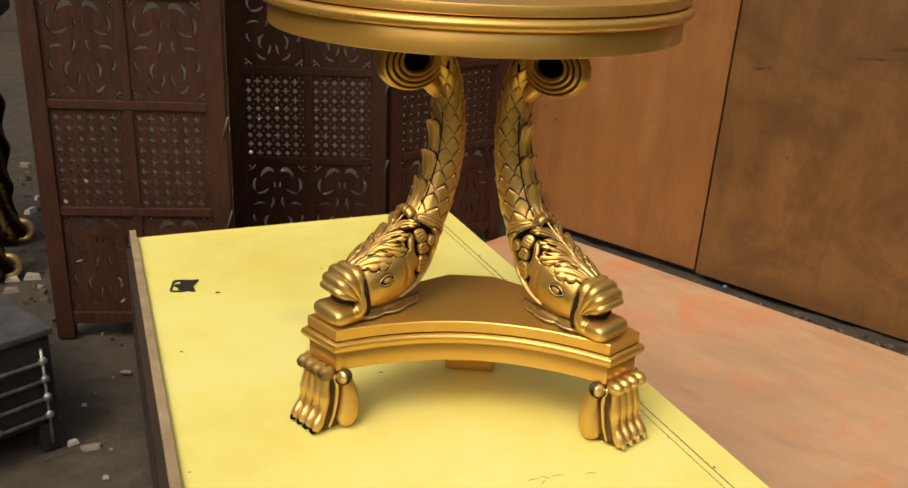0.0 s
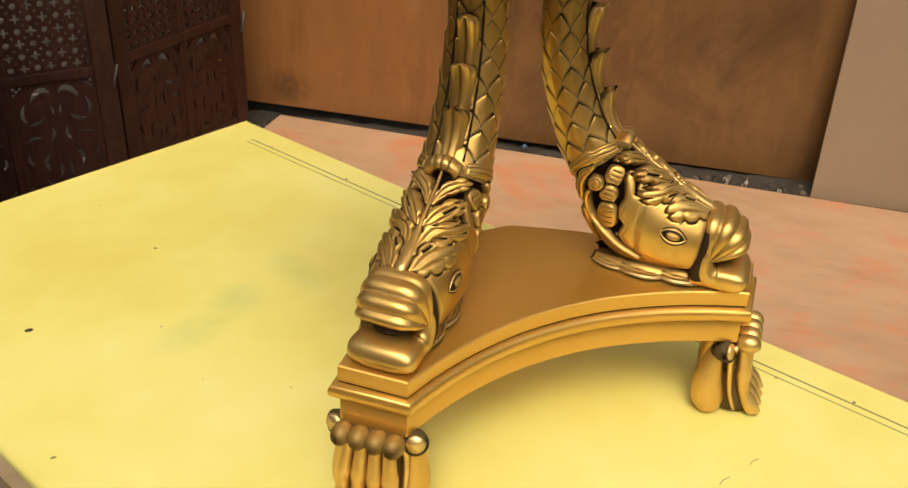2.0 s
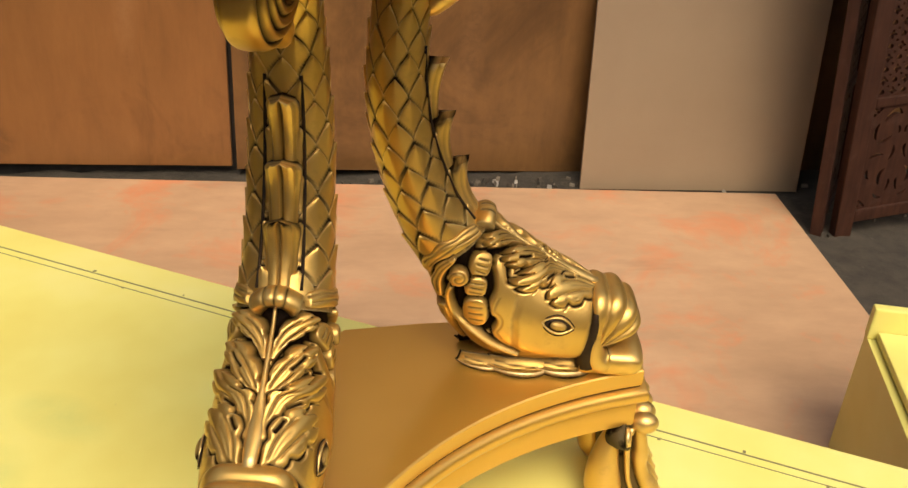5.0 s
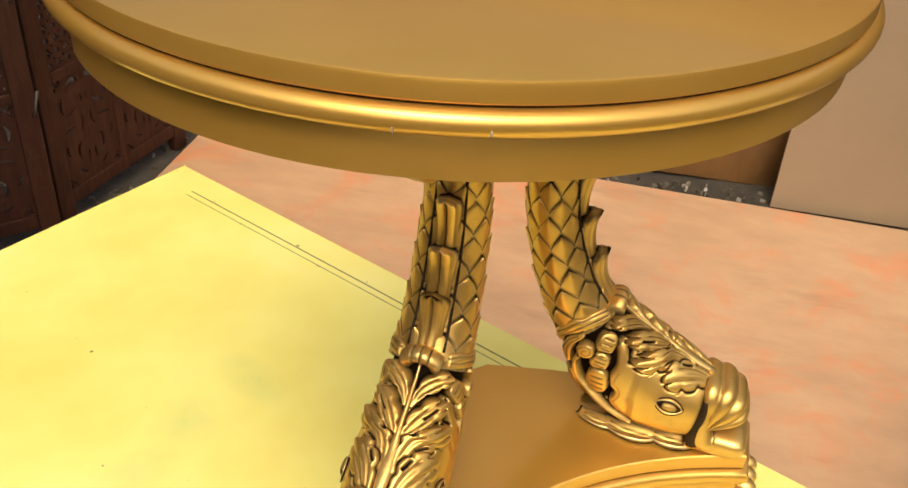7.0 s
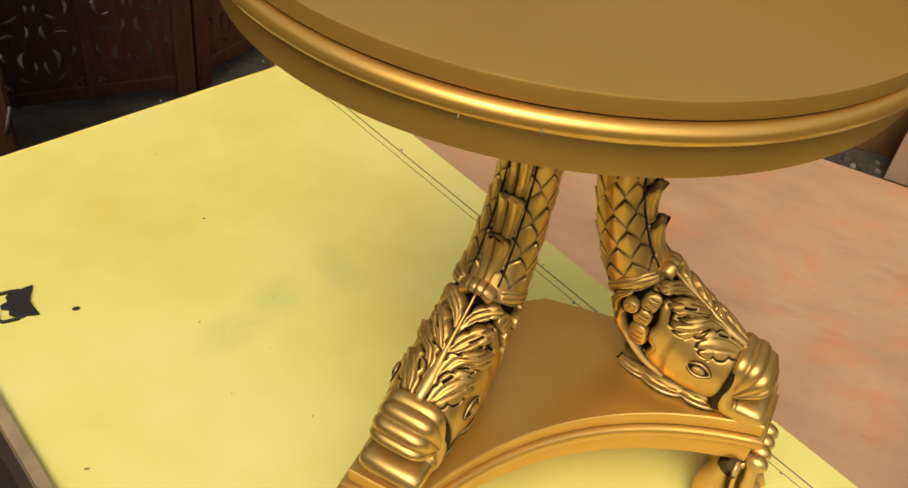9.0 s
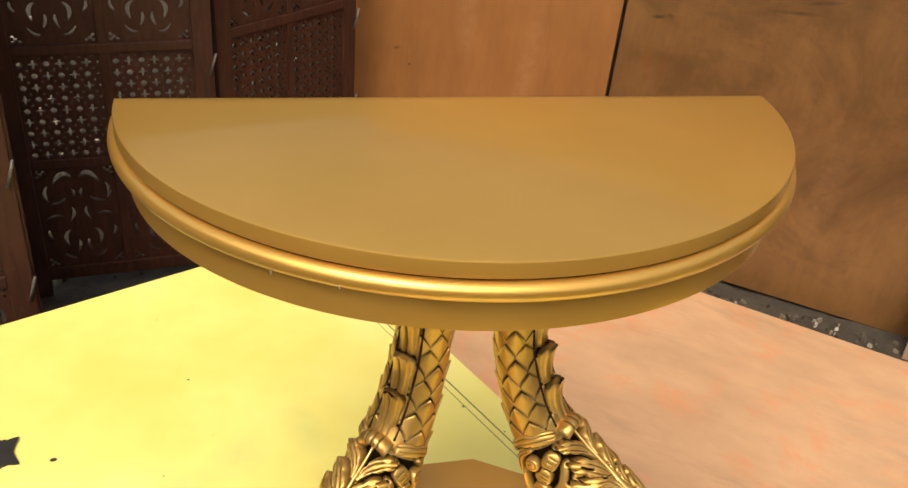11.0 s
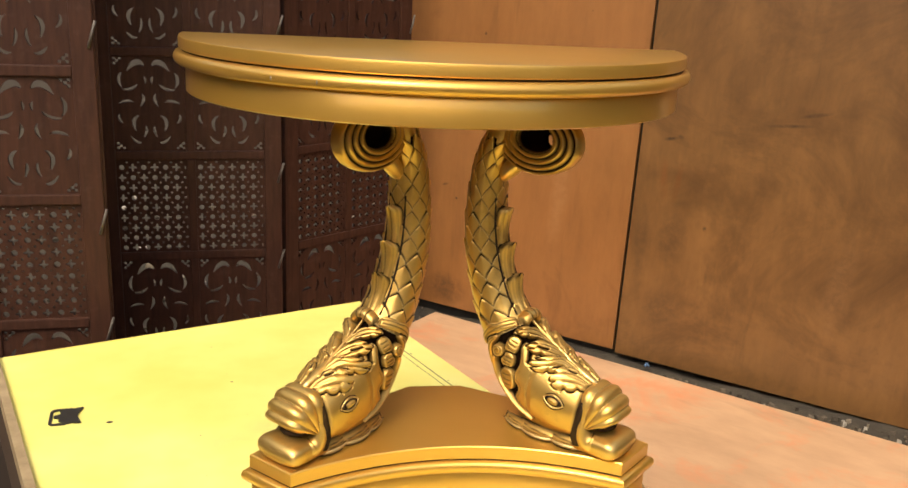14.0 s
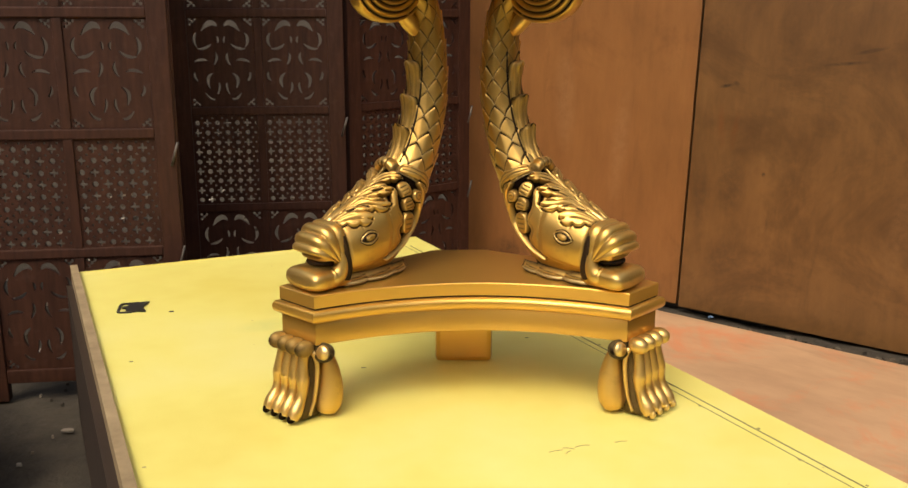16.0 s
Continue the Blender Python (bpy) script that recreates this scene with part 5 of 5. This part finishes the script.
def pierced(w, h, kind):
    """A thin infill with openings cut through it, the rims drawn to the cut line."""
    nx, nz = 62, int(62 * h / w)
    gx, gz = np.meshgrid(np.linspace(0, w, nx + 1), np.linspace(0, h, nz + 1), indexing="ij")
    f = openings(gx, gz, w, h, kind)
    keep = (f[:-1, :-1] + f[1:, :-1] + f[:-1, 1:] + f[1:, 1:]) > 0
    n = np.zeros((nx + 1, nz + 1), int)
    for a in (0, 1):
        for b in (0, 1):
            n[a:nx + a, b:nz + b] += keep
    rim = (n > 0) & (n < 4)
    rim[0], rim[-1], rim[:, 0], rim[:, -1] = False, False, False, False
    e = 1e-4
    fx, fz = (openings(gx + e, gz, w, h, kind) - f) / e, (openings(gx, gz + e, w, h, kind) - f) / e
    cell = w / nx
    step = np.clip(f / np.maximum(0.3, fx * fx + fz * fz), -0.6 * cell, 0.6 * cell) * rim
    gx, gz = gx - step * fx, gz - step * fz
    verts = [(float(a), y, float(b)) for y in (0.009, 0.019) for a, b in zip(gx.ravel(), gz.ravel())]
    m, k = (nx + 1) * (nz + 1), nz + 1
    faces = []
    for i in range(nx):
        for j in range(nz):
            if not keep[i, j]:
                continue
            o = i * k + j
            faces.append((o, o + k, o + k + 1, o + 1))
            faces.append((o + m, o + 1 + m, o + k + 1 + m, o + k + m))
            for di, dj, p, q in ((-1, 0, o, o + 1), (1, 0, o + k + 1, o + k), (0, -1, o + k, o), (0, 1, o + 1, o + k + 1)):
                a, b = i + di, j + dj
                if not (0 <= a < nx and 0 <= b < nz) or not keep[a, b]:
                    faces.append((p, q, q + m, p + m))
    me = bpy.data.meshes.new("fretwork_panel")
    me.from_pydata(verts, [], faces)
    me.materials.append(SCREEN)
    return me


def screen_panel(label):
    root = empty("carved_screen_panel")
    tagged(root, label, "folding screen", group="panels of the carved screens")
    for x0, x1 in ((0.0, 0.050), (P_W - 0.050, P_W)):
        boxed("stile", (x0, 0, 0), (x1, 0.030, P_H), SCREEN, root, bevel=0.003)
    edges = [ROWS_Z[0][0]] + [(a[1] + b[0]) / 2 for a, b in zip(ROWS_Z, ROWS_Z[1:])] + [ROWS_Z[-1][1]]
    for k, z in enumerate(edges):
        h = 0.0125 if 0 < k < len(edges) - 1 else 0.020
        if k == 0:
            boxed("rail", (0.0505, 0.002, z - 0.036), (P_W - 0.0505, 0.028, z), SCREEN, root, bevel=0.003)
        elif k == len(edges) - 1:
            boxed("rail", (0.0505, 0.002, z), (P_W - 0.0505, 0.028, z + 0.06), SCREEN, root, bevel=0.003)
        else:
            boxed("rail", (0.0505, 0.001, z - h), (P_W - 0.0505, 0.029, z + h), SCREEN, root, bevel=0.003)
    for (z0, z1) in ROWS_Z:
        boxed("mullion", (0.2485, 0.003, z0), (0.2715, 0.027, z1), SCREEN, root, bevel=0.002)
    for k, (z0, z1) in enumerate(ROWS_Z):
        kind = "lattice" if k in (1, 4) else "leaf"
        me = pierced(0.200, z1 - z0 + 0.004, kind)
        for x0, x1 in COLS:
            ob = new("fretwork_panel", me)
            ob.matrix_world = Matrix.Translation((x0 - 0.002, 0, z0 - 0.002))
            ob.parent = root
            tagged(ob, "pierced lattice panel" if kind == "lattice" else "pierced leaf-scroll panel")
    for z in (0.35, 0.62, 1.05):
        bm = bmesh.new()
        tube(bm, [(P_W - 0.012, -0.004, z), (P_W - 0.003, -0.006, z + 0.03), (P_W + 0.006, -0.005, z + 0.06)], 0.0035, 6)
        part("hinge", bm, RUST, root, "bent iron hinge pin")
    return root


def panel_pose(a, b):
    ax = Vector((b[0] - a[0], b[1] - a[1], 0)).normalized()
    ay = Vector((-ax.y, ax.x, 0))
    m = Matrix((ax, ay, (0, 0, 1))).transposed().to_4x4()
    m.translation = (a[0], a[1], GZ)
    return m


first = screen_panel("dark red-brown carved wooden screen panel with pierced lattice")
first.matrix_world = panel_pose((-1.235, 0.945), (-0.72, 1.015))
for a, b in (((-0.715, 1.025), (-0.865, 1.50)), ((-0.868, 1.53), (-0.355, 1.60)), ((-0.345, 1.645), (0.075, 2.005))):
    copy_thing(first, panel_pose(a, b))
for a, b, fore, side in (((1.826, 0.432), (2.323, 0.589), -5.0, 0.0), ((1.852, 0.404), (2.299, 0.144), 0.0, -6.0)):
    copy_thing(first, panel_pose(a, b) @ pose(0, 0, -0.014, fore, side, 0))


# ---- things beside the table ----
def studded_chest():
    root = empty("studded_chest", sheet_matrix((-0.975, 0.425, GZ), (-0.62, -0.78)))
    tagged(root, "low black wooden chest with iron bars and round studs", "chest")
    # x runs along the front, y backwards
    W, D, H = 0.72, 0.52, 0.315
    boxed("body", (0.0, -D, 0.075), (W, -0.004, H - 0.018), BLACK_WOOD, root, bevel=0.003)
    boxed("lid", (-0.008, -D - 0.008, H - 0.017), (W + 0.008, 0.004, H), DUSTY, root, "scuffed black lid", bevel=0.004)
    for x, y in ((0.0, -0.045), (W - 0.05, -0.045), (0.0, -D), (W - 0.05, -D)):
        boxed("leg", (x, y, 0.0), (x + 0.05, y + 0.045, 0.0745), BLACK_WOOD, root, bevel=0.003)
    for z in (0.095, 0.142, 0.189, 0.236):
        bm = bmesh.new()
        tube(bm, [(0.03, 0.004, z), (W - 0.02, 0.004, z)], 0.005, 8)
        part("bar", bm, IRON, root, "iron bar")
        for x in (0.025, 0.145, 0.265, 0.385, 0.505, 0.625):
            bm = bmesh.new()
            ball(bm, (x, 0.006, z + 0.004), (0.011, 0.008, 0.011), seg=10)
            part("stud", bm, IRON, root, "round iron stud")
    bm = bmesh.new()
    tube(bm, [(0.025, 0.003, 0.02), (0.025, 0.003, 0.27)], 0.004, 8)
    part("bar", bm, IRON, root, "iron bar")
    return root


studded_chest()


def far_console():
    root = empty("carved_table", pose(-1.69, 1.48, GZ, 0, 0, 20))
    tagged(root, "dark gilded carved table with a scrolled foot standing on the dirt", "table")
    boxed("tabletop", (-0.55, -0.25, 0.83), (0.10, 0.25, 0.88), GLAZE, root, bevel=0.008)
    boxed("apron", (-0.50, -0.21, 0.76), (0.06, 0.21, 0.829), GOLD, root, "gilded apron", bevel=0.006)
    for x, y in ((0.0, -0.17), (0.0, 0.17), (-0.45, -0.17), (-0.45, 0.17)):
        bm = bmesh.new()
        prof = [(0.04, 0.010), (0.06, 0.04), (0.045, 0.10), (0.030, 0.16), (0.042, 0.22), (0.030, 0.28), (0.046, 0.36), (0.034, 0.44), (0.050, 0.52), (0.036, 0.60), (0.050, 0.68), (0.058, 0.76)]
        dense = spline(prof, 50)
        loops = []
        for r, z in dense:
            loops.append([(x + r * (1 + 0.14 * math.sin(5 * a + z * 40)) * math.cos(a), y + r * (1 + 0.14 * math.sin(5 * a + z * 40)) * math.sin(a), z) for a in np.linspace(0, 2 * math.pi, 21)[:-1]])
        rings(bm, loops)
        gl = [0.92 + 0.15 * math.sin(5 * a + z * 40 + 2.6) for r, z in dense for a in np.linspace(0, 2 * math.pi, 21)[:-1]]
        leg = part("carved_leg", bm, GOLD, root, "twisted gilded leg", glaze=gl)
        bm = bmesh.new()
        tube(bm, [(x + 0.05 + 0.035 * math.cos(a), y, 0.045 + 0.035 * math.sin(a)) for a in np.linspace(2.6, -3.2, 26)], [0.011] * 26, 8)
        part("scroll_foot", bm, GOLD, leg)
    return root


far_console()


def buckle():
    """The small black buckle on the yellow top."""
    m = Matrix.Translation((-0.675, 0.486, table_z(0.486) + 0.0006)) @ Matrix.Rotation(radians(11.0), 4, "Z") @ Matrix.Scale(0.9, 4)
    bm = bmesh.new()
    x0, x1, hy, r, t = -0.031, 0.004, 0.036, 0.012, 0.0055
    out, inn = [], []
    for cx, cy, a0 in ((x1, hy, 0), (x0, hy, 90), (x0, -hy, 180), (x1, -hy, 270)):
        q = r if cx == x0 else 0.003
        sx, sy = (1 if cx == x1 else -1), (1 if cy > 0 else -1)
        for k in range(7):
            a = radians(a0 + 15 * k)
            out.append((cx - sx * q + q * math.cos(a), cy - sy * q + q * math.sin(a)))
            p = max(0.001, q - t)
            inn.append((cx - sx * (t + p) + p * math.cos(a), cy - sy * (t + p) + p * math.sin(a)))
    n = len(out)
    vo = [[bm.verts.new(m @ Vector((x, y, z))) for x, y in ring] for ring, z in ((out, 0.0), (out, 0.0034), (inn, 0.0034), (inn, 0.0))]
    for a, b in zip(vo, vo[1:] + vo[:1]):
        for k in range(n):
            bm.faces.new((a[k], a[(k + 1) % n], b[(k + 1) % n], b[k]))
    ob = mesh_object("buckle", bm, BLACK, smooth=False)
    tagged(ob, "small flat black plastic buckle lying on the yellow tabletop", "buckle")
    bm = bmesh.new()
    half = [(-0.022, 0.004), (-0.010, 0.010), (-0.012, 0.020), (-0.002, 0.030), (0.008, 0.0345), (0.014, 0.031), (0.022, 0.034), (0.033, 0.035), (0.026, 0.014), (0.023, 0.0)]
    pts = half + [(x, -y) for x, y in half[-2::-1]]
    rings(bm, [[m @ Vector((x, y, z)) for x, y in pts] for z in (0.0008, 0.0044)])
    part("tongue", bm, BLACK, ob, smooth=False)


buckle()


def yellow_crate():
    m = sheet_matrix((1.015, -0.008, GZ + 0.0162), (0.62, -0.785))
    root = empty("yellow_crate", m)
    tagged(root, "small yellow wooden box with a raised back board", "box")
    boxed("side", (0.0165, -0.016, 0), (0.484, 0.0, 0.262), YELLOW, root, bevel=0.002)
    boxed("side", (0.0165, -0.36, 0), (0.484, -0.344, 0.262), YELLOW, root, bevel=0.002)
    boxed("end", (0.0, -0.36, 0), (0.016, 0.0, 0.262), YELLOW, root, bevel=0.002)
    boxed("end", (0.4845, -0.36, 0), (0.5, 0.0, 0.262), YELLOW, root, bevel=0.002)
    boxed("base", (0.0165, -0.3435, 0.002), (0.484, -0.0165, 0.014), YELLOW, root)
    boxed("lid", (0.012, -0.366, 0.2665), (0.506, -0.022, 0.282), YELLOW, root, "yellow lid with a dark gap under it", bevel=0.003)
    boxed("back_board", (-0.002, -0.018, 0.2625), (0.502, 0.002, 0.325), YELLOW, root, "raised back board", bevel=0.004)


yellow_crate()

# ---- debris on the dirt ----
rng = random.Random(21)


def chip(at, size, turn):
    bm = bmesh.new()
    vs = box(bm, (-0.5, -0.5, 0), (0.5, 0.5, 1.0))
    for v in bm.verts:
        v.co = Vector((v.co.x * size[0] * (1 + 0.25 * rng.uniform(-1, 1)), v.co.y * size[1] * (1 + 0.25 * rng.uniform(-1, 1)), v.co.z * size[2]))
    bmesh.ops.bevel(bm, geom=bm.edges[:], offset=min(size) * 0.15, segments=1, affect="EDGES")
    ob = mesh_object("wood_chip", bm, DEBRIS, smooth=False)
    ob.matrix_world = Matrix.Translation(at) @ Matrix.Rotation(turn, 4, "Z")
    tagged(ob, "pale offcut of wood lying on the dirt", "wood chip", group="wood chips on the ground")


chip((-0.905, 0.42, GZ - 0.004), (0.045, 0.018, 0.012), 0.4)
chip((-0.965, 0.78, GZ - 0.004), (0.028, 0.013, 0.008), 0.1)
chip((-0.60, 1.72, GZ - 0.004), (0.05, 0.014, 0.010), 0.9)
bm = bmesh.new()
for k in range(560):
    zone = rng.random()
    if zone < 0.45:
        x, y = rng.uniform(-1.9, -0.75), rng.uniform(-0.3, 2.6)
    elif zone < 0.7:
        x, y = rng.uniform(-0.7, 0.15), rng.uniform(1.45, 2.2)
    elif zone < 0.85:
        u = rng.uniform(0.0, 2.1)
        x, y = 0.122 + 0.816 * u - 0.06, 2.165 - 0.578 * u - rng.uniform(0.03, 0.10)
    else:
        x, y = rng.uniform(1.75, 2.9), rng.uniform(-0.6, 0.8)
    s = rng.uniform(0.003, 0.009) * (1.8 if rng.random() < 0.08 else 1)
    a = rng.uniform(0, 6.28)
    ca, sa = math.cos(a), math.sin(a)
    zz = GZ + rng.uniform(-0.002, 0.004)
    base = [(-s, -s * 0.5), (s, -s * 0.4), (s * 0.7, s * 0.5), (-s * 0.8, s * 0.4)]
    lo = [bm.verts.new((x + ca * p - sa * q, y + sa * p + ca * q, zz - 0.004)) for p, q in base]
    hi = [bm.verts.new((x + ca * p * 0.8 - sa * q * 0.8, y + sa * p * 0.8 + ca * q * 0.8, zz + s * 0.5)) for p, q in base]
    bm.faces.new(hi)
    for i in range(4):
        bm.faces.new((lo[i], lo[(i + 1) % 4], hi[(i + 1) % 4], hi[i]))
for k in range(520):
    if k < 400:
        x, y = rng.uniform(-2.2, 0.0), rng.uniform(1.15, 3.9)
        if y < 1.75 - 0.2 * x and x > -0.75:
            y += 0.9
    else:
        u = rng.uniform(0.05, 2.2)
        x, y = 0.122 + 0.816 * u - 0.05, 2.165 - 0.578 * u - rng.uniform(0.02, 0.11)
    s = rng.uniform(0.006, 0.030) * (0.45 if k >= 400 else 1)
    a = rng.uniform(0, 6.28)
    ca, sa = math.cos(a), math.sin(a)
    base = [(-s, -s * rng.uniform(0.2, 0.6)), (s, -s * rng.uniform(0.2, 0.5)), (s * 0.7, s * 0.5), (-s * 0.8, s * rng.uniform(0.2, 0.6))]
    lo = [bm.verts.new((x + ca * p - sa * q, y + sa * p + ca * q, GZ - 0.006)) for p, q in base]
    hi = [bm.verts.new((x + ca * p * 0.8 - sa * q * 0.8, y + sa * p * 0.8 + ca * q * 0.8, GZ + 0.002 + s * rng.uniform(0.2, 0.5))) for p, q in base]
    bm.faces.new(hi)
    for i in range(4):
        bm.faces.new((lo[i], lo[(i + 1) % 4], hi[(i + 1) % 4], hi[i]))
litter = mesh_object("litter", bm, LITTER, smooth=False)
tagged(litter, "scattered shavings and grit on the dirt floor", "litter", kind="stuff")

# a crumpled scrap of blue plastic beside the sheet
rng = random.Random(5)
bm = bmesh.new()
sheet = [[bm.verts.new((0.858 + (i - 2) * 0.0055 + rng.uniform(-0.001, 0.001), 1.622 + (j - 1.5) * 0.006 + rng.uniform(-0.001, 0.001),
                        GZ + 0.004 + (0.010 if 0 < i < 4 else 0.003) * rng.uniform(0.4, 1.2))) for j in range(4)] for i in range(5)]
for i in range(4):
    for j in range(3):
        bm.faces.new((sheet[i][j], sheet[i + 1][j], sheet[i + 1][j + 1], sheet[i][j + 1]))
bmesh.ops.solidify(bm, geom=bm.faces[:], thickness=0.002)
scrap = mesh_object("plastic_scrap", bm, plain_material("blue_plastic", (0.14, 0.24, 0.42), (0.22, 0.34, 0.52), 60.0, 0.4, 0.1), smooth=False)
tagged(scrap, "small crumpled scrap of pale blue plastic on the dirt", "plastic scrap")
